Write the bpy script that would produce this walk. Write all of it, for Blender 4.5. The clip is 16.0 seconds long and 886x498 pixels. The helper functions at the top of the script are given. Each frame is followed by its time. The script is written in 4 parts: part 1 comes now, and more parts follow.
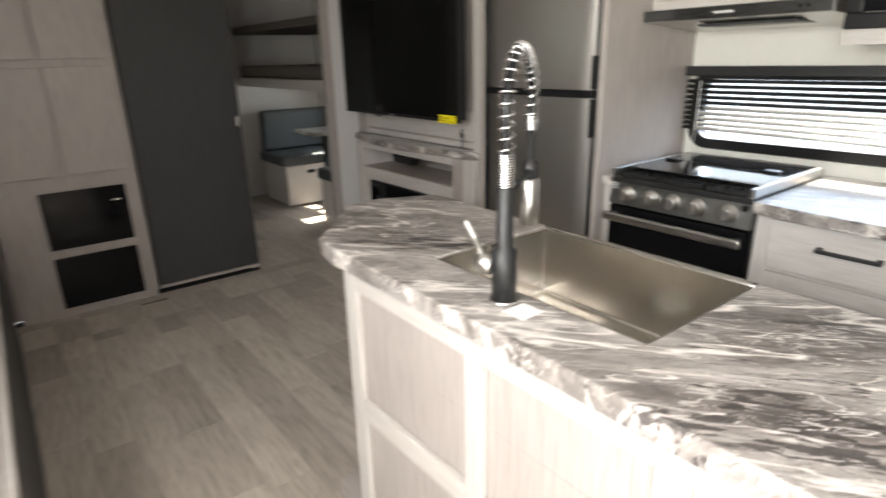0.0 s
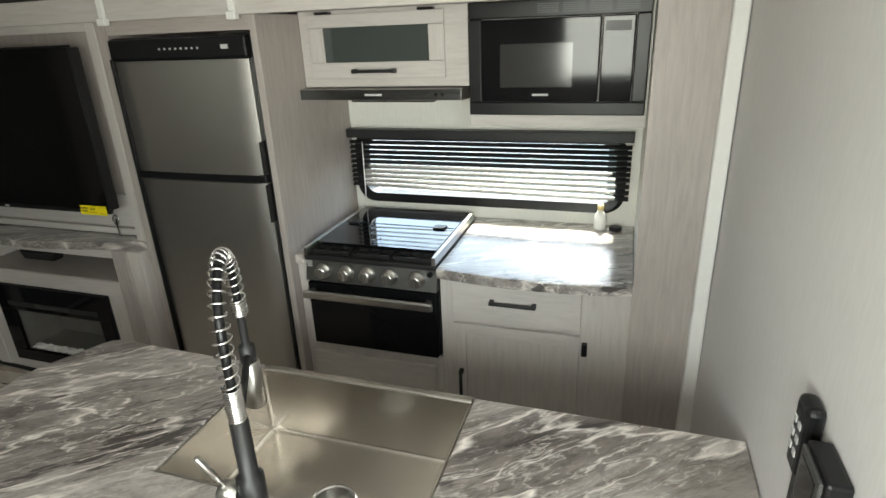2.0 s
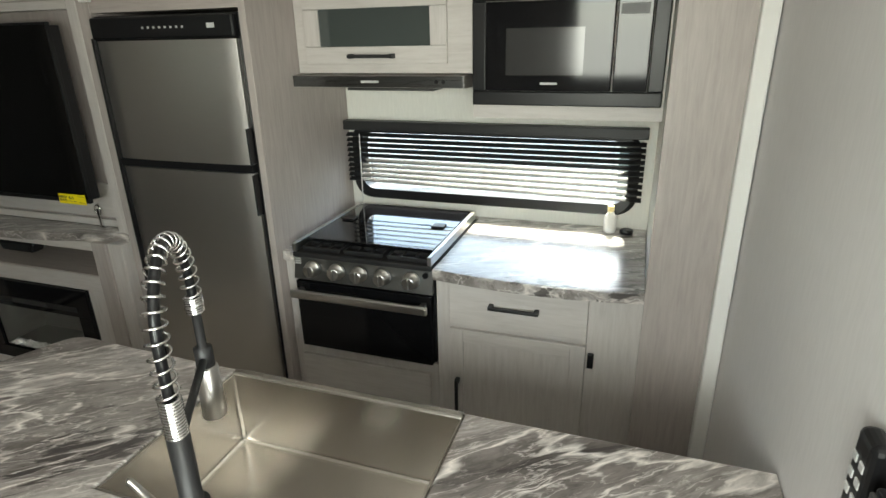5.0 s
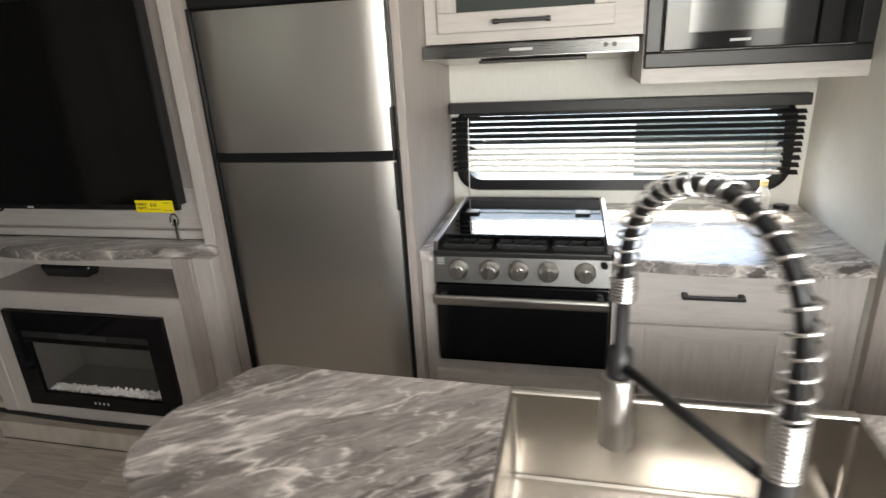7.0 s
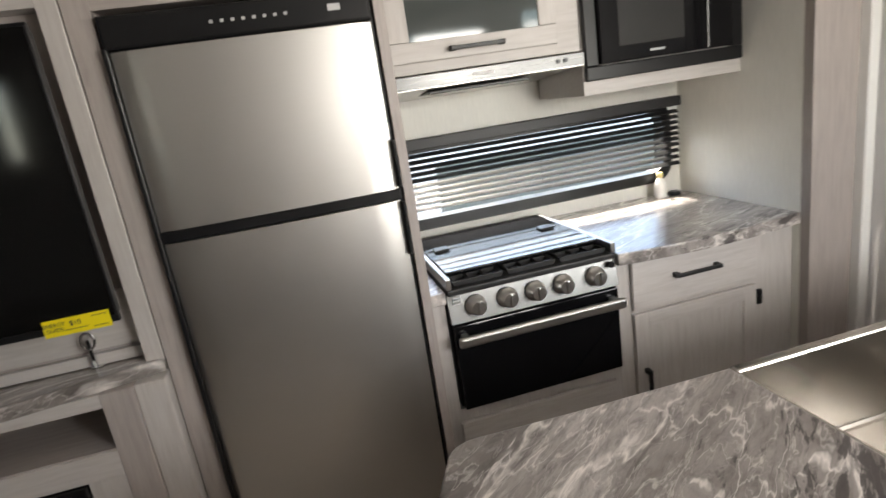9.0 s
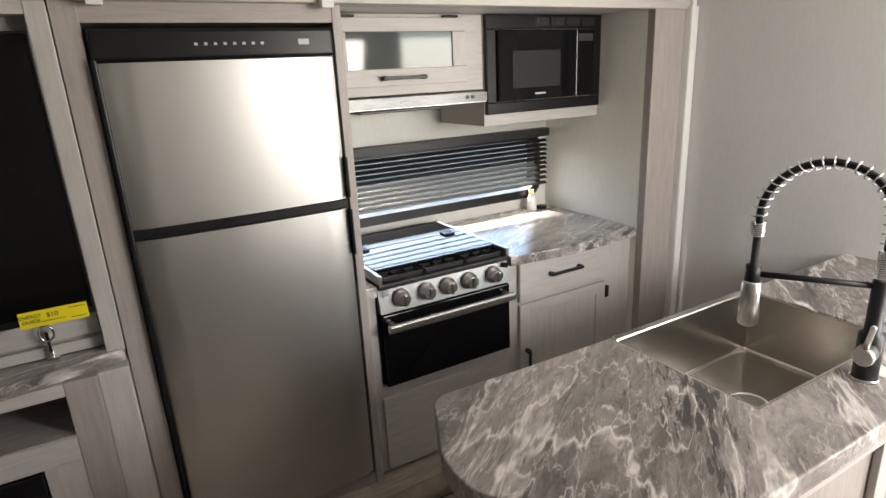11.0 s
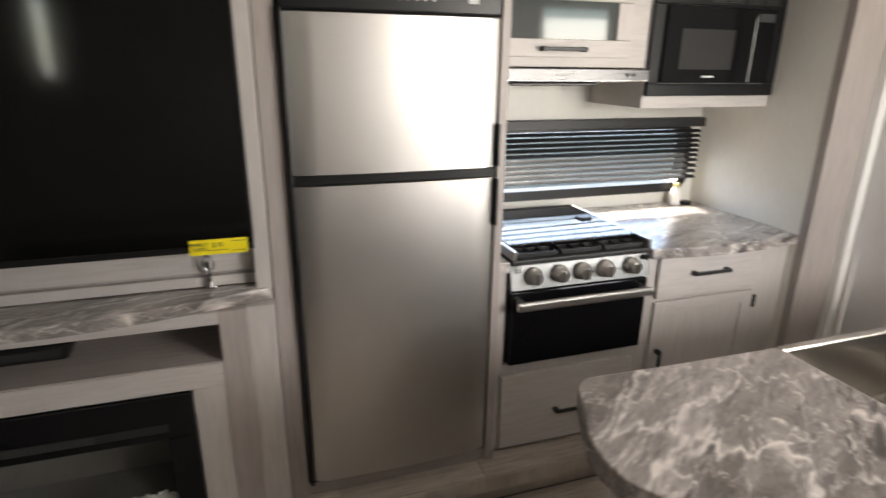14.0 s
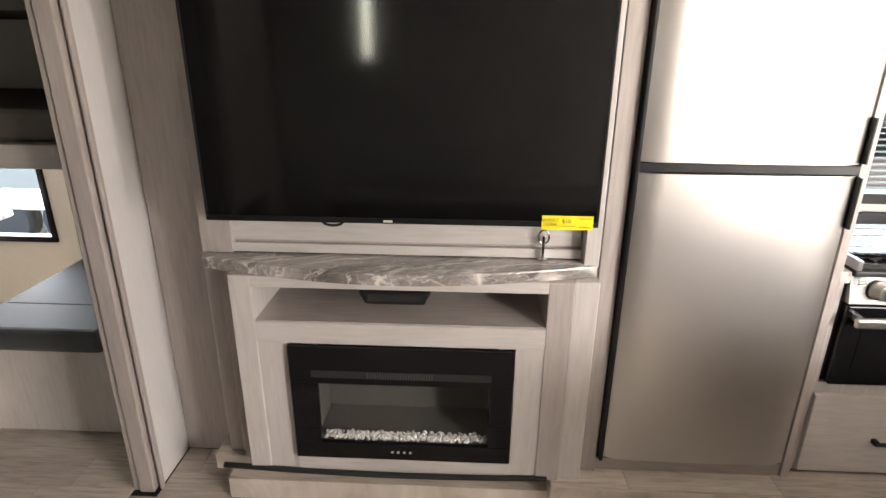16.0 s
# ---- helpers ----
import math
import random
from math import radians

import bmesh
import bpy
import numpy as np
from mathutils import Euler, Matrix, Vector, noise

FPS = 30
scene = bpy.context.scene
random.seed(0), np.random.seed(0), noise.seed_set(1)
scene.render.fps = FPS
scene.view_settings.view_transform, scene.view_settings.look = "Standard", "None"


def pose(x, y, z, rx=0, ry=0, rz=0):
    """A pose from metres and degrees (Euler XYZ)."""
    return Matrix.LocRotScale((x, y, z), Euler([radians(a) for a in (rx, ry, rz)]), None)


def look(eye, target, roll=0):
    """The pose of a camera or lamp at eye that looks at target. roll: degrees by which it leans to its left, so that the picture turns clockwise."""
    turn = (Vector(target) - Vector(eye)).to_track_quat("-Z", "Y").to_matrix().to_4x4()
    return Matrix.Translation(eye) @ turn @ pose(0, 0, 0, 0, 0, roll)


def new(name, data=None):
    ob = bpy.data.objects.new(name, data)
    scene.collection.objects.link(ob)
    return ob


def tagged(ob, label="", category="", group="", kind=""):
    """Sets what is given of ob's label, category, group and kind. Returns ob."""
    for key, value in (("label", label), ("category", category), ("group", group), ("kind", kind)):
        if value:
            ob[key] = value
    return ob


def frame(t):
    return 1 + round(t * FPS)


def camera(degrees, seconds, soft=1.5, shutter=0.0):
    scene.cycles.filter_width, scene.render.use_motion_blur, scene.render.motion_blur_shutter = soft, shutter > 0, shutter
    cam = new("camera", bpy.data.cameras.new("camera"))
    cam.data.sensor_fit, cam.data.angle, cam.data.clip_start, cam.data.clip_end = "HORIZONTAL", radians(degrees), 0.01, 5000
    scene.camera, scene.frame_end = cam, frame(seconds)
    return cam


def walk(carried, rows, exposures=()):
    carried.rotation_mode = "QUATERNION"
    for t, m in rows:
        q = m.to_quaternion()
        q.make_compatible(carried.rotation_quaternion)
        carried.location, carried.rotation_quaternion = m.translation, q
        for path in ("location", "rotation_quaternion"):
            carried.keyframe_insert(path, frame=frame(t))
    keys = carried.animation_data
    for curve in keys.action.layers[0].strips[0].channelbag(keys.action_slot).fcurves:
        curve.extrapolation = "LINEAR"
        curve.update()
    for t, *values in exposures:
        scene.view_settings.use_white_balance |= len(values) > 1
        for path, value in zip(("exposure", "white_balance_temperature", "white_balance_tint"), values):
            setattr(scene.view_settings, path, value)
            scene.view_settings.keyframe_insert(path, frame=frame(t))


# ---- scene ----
cam = camera(76.0, 16.0, soft=1.5, shutter=0.4)
PATH = [
    (0, (0.105, 0.273, 1.364), (1.268, 1.769, 0.725), -1.3),
    (0.5, (0.273, 0.397, 1.375), (1.747, 1.553, 0.675), -2.5),
    (1, (0.265, 0.468, 1.420), (1.948, 1.316, 0.752), -2.2),
    (1.5, (0.262, 0.423, 1.598), (1.996, 1.107, 0.874), -3.3),
    (2, (0.197, 0.425, 1.724), (1.963, 1.017, 0.995), -2.4),
    (2.5, (0.195, 0.408, 1.706), (1.988, 1.001, 1.049), -1.7),
    (3, (0.206, 0.419, 1.736), (1.996, 0.996, 1.055), -2.1),
    (5.5, (0.342, 0.448, 1.634), (2.095, 1.075, 0.906), -1.3),
    (6, (0.273, 0.677, 1.607), (1.998, 1.278, 0.792), -2.9),
    (6.5, (0.280, 0.882, 1.521), (2.060, 1.444, 0.801), -3.9),
    (7, (0.357, 1.185, 1.512), (2.189, 1.625, 0.844), -3.1),
    (7.5, (0.341, 1.448, 1.523), (2.209, 1.736, 0.868), -6.0),
    (8, (0.330, 1.703, 1.435), (2.257, 1.718, 0.903), -8.2),
    (8.5, (0.465, 1.834, 1.435), (2.380, 1.663, 0.882), -8.4),
    (9, (0.492, 1.949, 1.457), (2.373, 1.521, 0.930), -8.7),
    (9.5, (0.410, 2.057, 1.545), (2.202, 1.349, 1.008), -6.6),
    (12, (0.303, 2.362, 1.589), (1.960, 1.410, 0.999), -2.6),
    (12.5, (0.297, 2.343, 1.592), (1.958, 1.406, 0.989), -2.4),
    (13, (0.328, 2.338, 1.586), (1.976, 1.394, 0.960), -1.7),
    (13.5, (0.331, 2.298, 1.573), (2.039, 1.478, 0.933), -0.9),
    (14, (0.393, 2.394, 1.527), (2.196, 1.793, 0.906), 0.7),
    (14.5, (0.334, 2.590, 1.529), (2.222, 2.283, 0.943), -0.2),
    (15, (0.412, 2.733, 1.584), (2.292, 2.625, 0.911), 1.6),
    (15.5, (0.372, 2.751, 1.520), (2.270, 2.822, 0.893), 1.2),
    (16, (0.382, 2.776, 1.542), (2.259, 2.860, 0.854), 0.4),
]
EXPOSURES = [(0, 2.9, 6850, 6), (0.5, 2.85, 6850, 5), (1.0, 2.6, 6800, 4), (1.5, 2.45, 6750, -2), (5.5, 2.45, 6800, -3), (6.5, 2.65, 6850, 5), (7.5, 2.82, 6900, 7), (9.5, 2.6, 6950, 9),
             (13.5, 2.6, 6950, 9), (14.5, 3.3, 7150, 13), (15.2, 3.7, 7250, 15), (16, 4.0, 7300, 13)]
walk(cam, [(t, look(eye, target, roll)) for t, eye, target, roll in PATH], EXPOSURES)

# ---- light ----
SUN_ELEV, SUN_AZ = 51.0, 4.0   # the sun stands beyond the kitchen window (+x), a little towards +y
world = bpy.data.worlds.new("sky")
scene.world = world
world.use_nodes = True
wn = world.node_tree
sky = wn.nodes.new("ShaderNodeTexSky")
sky.sky_type = "NISHITA"
sky.sun_disc = False
sky.sun_elevation = radians(SUN_ELEV)
sky.sun_rotation = radians(90 - SUN_AZ)
wn.links.new(sky.outputs[0], wn.nodes["Background"].inputs[0])
wn.nodes["Background"].inputs[1].default_value = 0.15


def lamp(name, kind, energy, m, colour=(1, 1, 1), size=None):
    data = bpy.data.lights.new(name, kind)
    data.energy, data.color = energy, colour
    if size:
        data.shape, data.size, data.size_y = "RECTANGLE", size[0], size[1]
    ob = new(name, data)
    ob.matrix_world = m
    return ob


_d = Vector((math.cos(radians(SUN_ELEV)) * math.cos(radians(SUN_AZ)), math.cos(radians(SUN_ELEV)) * math.sin(radians(SUN_AZ)), math.sin(radians(SUN_ELEV))))
sun = lamp("sun", "SUN", 5.0, look(_d * 20, (0, 0, 0)), (1.0, 0.95, 0.87))
sun.data.angle = radians(0.5)
# the sky's light through the real openings
XO_GLASS = -0.47
lamp("side_window_light", "AREA", 5.0, look((XO_GLASS, 0.655, 1.60), (1.6, 0.45, 1.0)), (1.0, 0.97, 0.95), (0.57, 0.58))
lamp("entry_door_light", "AREA", 7.0, look((XO_GLASS, -0.30, 1.05), (1.5, -0.2, 1.0)), (1.0, 0.97, 0.95), (0.6, 1.7))
lamp("slot_window_light", "AREA", 0.10, look((XO_GLASS, 3.45, 1.64), (1.5, 3.2, 1.5)), (0.95, 1.0, 0.9), (0.05, 0.40))
lamp("bunk_window_light", "AREA", 0.6, look((3.06, 5.20, 0.86), (1.6, 5.0, 0.4)), (0.95, 1.0, 0.97), (0.66, 0.5))


# ---- materials ----
def mat(name, colour, rough=0.5, metal=0.0, **kw):
    m = bpy.data.materials.new(name)
    m.use_nodes = True
    b = m.node_tree.nodes["Principled BSDF"]
    b.inputs["Base Color"].default_value = (*colour, 1)
    b.inputs["Roughness"].default_value = rough
    b.inputs["Metallic"].default_value = metal
    for k, v in kw.items():
        b.inputs[k.replace("_", " ")].default_value = v
    return m


def node(m, kind, **settings):
    n = m.node_tree.nodes.new(kind)
    for k, v in settings.items():
        n.inputs[k.replace("_", " ")].default_value = v
    return n


def wire(m, a, b):
    m.node_tree.links.new(a, b)


def coords(m, scale, rot=(0, 0, 0)):
    g = node(m, "ShaderNodeNewGeometry")
    p = node(m, "ShaderNodeMapping", Scale=scale, Rotation=rot)
    wire(m, g.outputs["Position"], p.inputs["Vector"])
    return p.outputs[0]


def ramp(m, fac, stops):
    r = node(m, "ShaderNodeValToRGB")
    e = r.color_ramp.elements
    while len(e) < len(stops):
        e.new(0.5)
    for k, (pos, c) in enumerate(stops):
        e[k].position, e[k].color = pos, (*c, 1)
    wire(m, fac, r.inputs[0])
    return r.outputs[0]


def noise_tex(m, vec, scale, detail=6, rough=0.55, distort=0.0):
    n = node(m, "ShaderNodeTexNoise", Scale=scale, Detail=detail, Roughness=rough, Distortion=distort)
    wire(m, vec, n.inputs["Vector"])
    return n.outputs["Fac"]


def mix(m, fac, a, b, mode="MIX"):
    x = m.node_tree.nodes.new("ShaderNodeMix")
    x.data_type, x.blend_type = "RGBA", mode
    for src, k in ((fac, 0), (a, 6), (b, 7)):
        if isinstance(src, (int, float)):
            x.inputs[k].default_value = src
        elif isinstance(src, tuple):
            x.inputs[k].default_value = (*src, 1)
        else:
            wire(m, src, x.inputs[k])
    return x.outputs[2]


def bump(m, height, strength=0.2, dist=0.002):
    b = node(m, "ShaderNodeBump", Strength=strength, Distance=dist)
    wire(m, height, b.inputs["Height"])
    wire(m, b.outputs[0], m.node_tree.nodes["Principled BSDF"].inputs["Normal"])


def base(m, colour_socket):
    wire(m, colour_socket, m.node_tree.nodes["Principled BSDF"].inputs["Base Color"])


def grain_wood(name, lo, mid, hi, scale=(14, 14, 1.2), rough=0.45, freq=6.0):
    m = mat(name, mid, rough)
    v = coords(m, scale)
    f = noise_tex(m, v, freq, 8, 0.6, 0.4)
    fine = noise_tex(m, v, freq * 7, 4, 0.6)
    c = ramp(m, f, [(0.3, lo), (0.5, mid), (0.7, hi)])
    big = noise_tex(m, coords(m, (1, 1, 1)), 1.7, 3)
    c = mix(m, 0.18, c, ramp(m, fine, [(0.3, lo), (0.7, hi)]))
    c = mix(m, 0.25, c, ramp(m, big, [(0.35, mid), (0.7, hi)]))
    base(m, c)
    bump(m, fine, 0.08, 0.0008)
    return m


M_WOOD = grain_wood("greige_wood", (0.32, 0.278, 0.258), (0.40, 0.357, 0.334), (0.465, 0.42, 0.396))
M_WOOD_H = grain_wood("greige_wood_across", (0.32, 0.278, 0.258), (0.40, 0.357, 0.334), (0.465, 0.42, 0.396), (14, 1.2, 14))
M_FRONT = grain_wood("pale_cabinet_wood", (0.45, 0.415, 0.39), (0.54, 0.505, 0.48), (0.60, 0.57, 0.545))
M_FRONT_H = grain_wood("pale_cabinet_wood_across", (0.45, 0.415, 0.39), (0.54, 0.505, 0.48), (0.60, 0.57, 0.545), (14, 1.2, 14))
M_DARKWOOD = grain_wood("dark_panel_wood", (0.030, 0.029, 0.030), (0.038, 0.037, 0.038), (0.05, 0.048, 0.05), rough=0.6)


def wall_mat(name, colour):
    m = mat(name, colour, 0.55)
    v = coords(m, (30, 30, 4))
    f = noise_tex(m, v, 6, 6)
    g = noise_tex(m, coords(m, (1, 1, 1)), 2.0, 3)
    c = ramp(m, f, [(0.3, tuple(0.94 * k for k in colour)), (0.7, tuple(min(1, 1.04 * k) for k in colour))])
    c = mix(m, 0.3, c, ramp(m, g, [(0.3, tuple(0.93 * k for k in colour)), (0.7, colour)]))
    base(m, c)
    bump(m, f, 0.06, 0.001)
    return m


M_WALL = wall_mat("white_vinyl_wall", (0.70, 0.68, 0.675))
M_WALL_SLIDE = wall_mat("cream_vinyl_wall", (0.80, 0.785, 0.73))
M_CEIL = wall_mat("white_ceiling_vinyl", (0.75, 0.74, 0.72))


def marble(name, turn, rough=0.3, coat=0.0):
    m = mat(name, (0.4, 0.37, 0.36), rough)
    turned = coords(m, (1, 1, 1), (0, 0, radians(turn)))
    sq = node(m, "ShaderNodeMapping", Scale=(0.5, 2.2, 1.0))
    wire(m, turned, sq.inputs["Vector"])
    v = sq.outputs[0]
    warp = node(m, "ShaderNodeTexNoise", Scale=2.6, Detail=5.0, Roughness=0.6)
    wire(m, v, warp.inputs["Vector"])
    off = m.node_tree.nodes.new("ShaderNodeVectorMath")
    off.operation = "MULTIPLY_ADD"
    wire(m, warp.outputs["Color"], off.inputs[0])
    off.inputs[1].default_value = (0.16, 0.34, 0.16)
    wire(m, v, off.inputs[2])
    p = off.outputs[0]
    cloud = noise_tex(m, p, 3.2, 9, 0.62, 0.3)
    c = ramp(m, cloud, [(0.30, (0.06, 0.053, 0.050)), (0.42, (0.17, 0.15, 0.14)), (0.55, (0.33, 0.30, 0.283)), (0.70, (0.50, 0.46, 0.44))])
    # pale veins along the zero crossings of a warped noise
    for sc, wide, amount, tint in ((1.9, 0.017, 1.0, (0.78, 0.73, 0.69)), (4.2, 0.011, 0.9, (0.72, 0.67, 0.64)), (9.0, 0.013, 0.65, (0.62, 0.575, 0.545)), (18.0, 0.016, 0.4, (0.52, 0.48, 0.455))):
        n = noise_tex(m, p, sc, 4, 0.55, 0.35)
        d = m.node_tree.nodes.new("ShaderNodeMath")
        d.operation = "SUBTRACT"
        wire(m, n, d.inputs[0])
        d.inputs[1].default_value = 0.5
        a = m.node_tree.nodes.new("ShaderNodeMath")
        a.operation = "ABSOLUTE"
        wire(m, d.outputs[0], a.inputs[0])
        mask = ramp(m, a.outputs[0], [(0.0, (amount,) * 3), (wide, (0, 0, 0))])
        bw = m.node_tree.nodes.new("ShaderNodeRGBToBW")
        wire(m, mask, bw.inputs[0])
        c = mix(m, bw.outputs[0], c, tint)
    grit = noise_tex(m, p, 38, 5, 0.7)
    c = mix(m, 0.55, c, ramp(m, grit, [(0.32, (0.22, 0.20, 0.20)), (0.52, (1.0, 1.0, 1.0)), (0.72, (1.35, 1.32, 1.3))]), "MULTIPLY")
    # dark flecks
    sp = noise_tex(m, p, 22, 4, 0.6)
    zone = noise_tex(m, p, 2.0, 3)
    both = m.node_tree.nodes.new("ShaderNodeMath")
    both.operation = "MULTIPLY"
    wire(m, sp, both.inputs[0])
    wire(m, zone, both.inputs[1])
    fl = m.node_tree.nodes.new("ShaderNodeRGBToBW")
    wire(m, ramp(m, both.outputs[0], [(0.345, (0, 0, 0)), (0.375, (0.85,) * 3)]), fl.inputs[0])
    c = mix(m, fl.outputs[0], c, (0.045, 0.038, 0.038))
    base(m, c)
    m.node_tree.nodes["Principled BSDF"].inputs["Coat Weight"].default_value = coat
    m.node_tree.nodes["Principled BSDF"].inputs["Coat Roughness"].default_value = 0.23
    bump(m, sp, 0.03, 0.0005)
    return m


M_MARBLE = marble("stone_pattern_laminate", 52)
M_MARBLE_K = marble("stone_pattern_laminate_gloss", 70, 0.28, 1.0)


def steel(name, colour, rough, scale):
    m = mat(name, colour, rough, 1.0)
    f = noise_tex(m, coords(m, scale), 9, 4, 0.6)
    r = node(m, "ShaderNodeMapRange", From_Min=0.3, From_Max=0.7, To_Min=rough * 0.8, To_Max=rough * 1.25)
    wire(m, f, r.inputs[0])
    wire(m, r.outputs[0], m.node_tree.nodes["Principled BSDF"].inputs["Roughness"])
    bump(m, f, 0.012, 0.0002)
    return m


M_STEEL = steel("brushed_stainless_steel", (0.60, 0.585, 0.565), 0.36, (60, 1.0, 60))
M_SINK = steel("satin_sink_steel", (0.60, 0.57, 0.53), 0.22, (1.5, 40, 40))
M_DSTEEL = steel("dark_brushed_steel", (0.11, 0.11, 0.11), 0.3, (60, 1, 60))
M_CHROME = mat("chrome", (0.75, 0.75, 0.75), 0.08, 1.0)
M_NICKEL = mat("brushed_nickel", (0.60, 0.59, 0.57), 0.28, 1.0)
M_BLACK = mat("black_plastic", (0.008, 0.008, 0.009), 0.32, 0.0, Specular_IOR_Level=0.35)
M_BLACKM = mat("matt_black_metal", (0.014, 0.014, 0.015), 0.45)
M_BLACKG = mat("black_gloss_glass", (0.006, 0.006, 0.007), 0.07, 0.0, Specular_IOR_Level=0.2)
M_LIDG = mat("black_lid_glass", (0.006, 0.006, 0.007), 0.05, 0.0, Specular_IOR_Level=0.9)
M_SCREEN = mat("television_screen", (0.004, 0.004, 0.004), 0.09, 0.0, Specular_IOR_Level=0.35)
M_RUBBER = mat("black_rubber_seal", (0.015, 0.015, 0.015), 0.8)
M_GREYP = mat("grey_control_panel", (0.05, 0.05, 0.05), 0.4)
M_RANGE = steel("range_panel_steel", (0.22, 0.22, 0.215), 0.36, (60, 1, 60))
M_YELLOW = mat("yellow_paper", (0.85, 0.70, 0.01), 0.6)
M_WHITEP = mat("white_paper", (0.8, 0.79, 0.77), 0.6)
M_PRINT = mat("dark_print", (0.03, 0.03, 0.03), 0.6)
M_PALEPRINT = mat("pale_print", (0.55, 0.55, 0.55), 0.5)
M_GLASS = mat("clear_glass", (1, 1, 1), 0.02, 0.0, Transmission_Weight=1.0, IOR=1.1)
M_SMOKE = mat("smoked_cabinet_glass", (0.055, 0.065, 0.062), 0.06)
M_OUT_W = mat("white_siding", (0.75, 0.75, 0.74), 0.6)
# siding grey with the trailer's own shade put into the colour
M_OUT_SHADE = mat("shaded_siding", (0.12, 0.135, 0.125), 0.5)
M_VINYL = mat("grey_seat_vinyl", (0.05, 0.056, 0.06), 0.62)
M_FABRIC = mat("grey_bunk_fabric", (0.12, 0.105, 0.095), 0.9)


def asphalt_mat():
    m = mat("patchy_asphalt", (0.5, 0.48, 0.44), 0.9)
    f = noise_tex(m, coords(m, (1, 1, 1)), 9, 8, 0.7)
    # dark grey pavement with scattered pale patches
    base(m, ramp(m, f, [(0.3, (0.11, 0.11, 0.105)), (0.62, (0.17, 0.165, 0.155)), (0.75, (0.45, 0.43, 0.40))]))
    return m


M_ASPHALT = asphalt_mat()


def plank_mat():
    m = mat("grey_brown_vinyl_plank", (0.3, 0.27, 0.24), 0.42)
    info = node(m, "ShaderNodeObjectInfo")
    v = coords(m, (26, 2.2, 1))
    add = m.node_tree.nodes.new("ShaderNodeVectorMath")
    add.operation = "ADD"
    wire(m, v, add.inputs[0])
    wire(m, info.outputs["Random"], add.inputs[1])
    f = noise_tex(m, add.outputs[0], 3.0, 8, 0.6, 0.5)
    c = ramp(m, f, [(0.28, (0.36, 0.32, 0.28)), (0.5, (0.54, 0.49, 0.44)), (0.72, (0.66, 0.61, 0.555))])
    tone = ramp(m, info.outputs["Random"], [(0.0, (0.70, 0.67, 0.65)), (0.5, (0.95, 0.93, 0.91)), (1.0, (1.12, 1.10, 1.07))])
    base(m, mix(m, 1.0, c, tone, "MULTIPLY"))
    bump(m, f, 0.08, 0.0008)
    return m


M_PLANK = plank_mat()


# ---- building helpers ----
def box(bm, x0, y0, z0, x1, y1, z1, bevel=0.0, seg=2):
    m = Matrix.LocRotScale(((x0 + x1) / 2, (y0 + y1) / 2, (z0 + z1) / 2), None, (abs(x1 - x0), abs(y1 - y0), abs(z1 - z0)))
    made = bmesh.ops.create_cube(bm, size=1, matrix=m)["verts"]
    if bevel:
        edges = list({e for v in made for e in v.link_edges})
        bmesh.ops.bevel(bm, geom=edges, offset=bevel, segments=seg, affect="EDGES", profile=0.5)
    return bm


def boxes(*dims, bevel=0.0, seg=2):
    bm = bmesh.new()
    for d in dims:
        box(bm, *d, bevel=bevel, seg=seg)
    return bm


def tube(bm, pts, radius, sides=10, closed=False):
    """A round tube along a list of points."""
    pts = [Vector(p) for p in pts]
    rings, up = [], Vector((0.123, 0.31, 0.94)).normalized()
    for k, p in enumerate(pts):
        a = pts[k - 1] if (k or closed) else p
        b = pts[(k + 1) % len(pts)] if (k < len(pts) - 1 or closed) else p
        t = (b - a).normalized()
        u = (up - t * up.dot(t)).normalized()
        up, w = u, t.cross(u)
        r = radius[k] if isinstance(radius, (list, tuple)) else radius
        rings.append([bm.verts.new(p + (u * math.cos(2 * math.pi * j / sides) + w * math.sin(2 * math.pi * j / sides)) * r) for j in range(sides)])
    n = len(rings)
    for k in range(n if closed else n - 1):
        a, b = rings[k], rings[(k + 1) % n]
        for j in range(sides):
            f = bm.faces.new((a[j], a[(j + 1) % sides], b[(j + 1) % sides], b[j]))
            f.smooth = True
    if not closed:
        bm.faces.new(rings[0][::-1])
        bm.faces.new(rings[-1])
    return bm


def rod(bm, a, b, r, sides=16):
    return tube(bm, (a, b), r, sides)


def prism(bm, outline, z0, z1, bevel=0.0):
    """An outline in x, y raised from z0 to z1."""
    lo = [bm.verts.new((x, y, z0)) for x, y in outline]
    hi = [bm.verts.new((x, y, z1)) for x, y in outline]
    top = bm.faces.new(hi)
    bm.faces.new(lo[::-1])
    n = len(lo)
    for k in range(n):
        bm.faces.new((lo[k], lo[(k + 1) % n], hi[(k + 1) % n], hi[k]))
    bmesh.ops.recalc_face_normals(bm, faces=bm.faces[:])
    if bevel:
        bmesh.ops.bevel(bm, geom=list(top.edges), offset=bevel, segments=2, affect="EDGES", profile=0.5)
    return bm


def mesh_ob(name, bm, material, parent=None):
    me = bpy.data.meshes.new(name)
    bmesh.ops.recalc_face_normals(bm, faces=bm.faces[:])
    bm.to_mesh(me)
    bm.free()
    me.materials.append(material)
    ob = new(name, me)
    if parent is not None:
        ob.parent = parent
    return ob


def part(name, bm, material, parent, label=""):
    ob = mesh_ob(name, bm, material, parent)
    if label:
        tagged(ob, label)
    return ob


def structure(name, bm, material, label, category):
    return tagged(mesh_ob(name, bm, material), label, category, kind="structure")


def thing(name, label, category, group=""):
    return tagged(new(name), label, category, group)


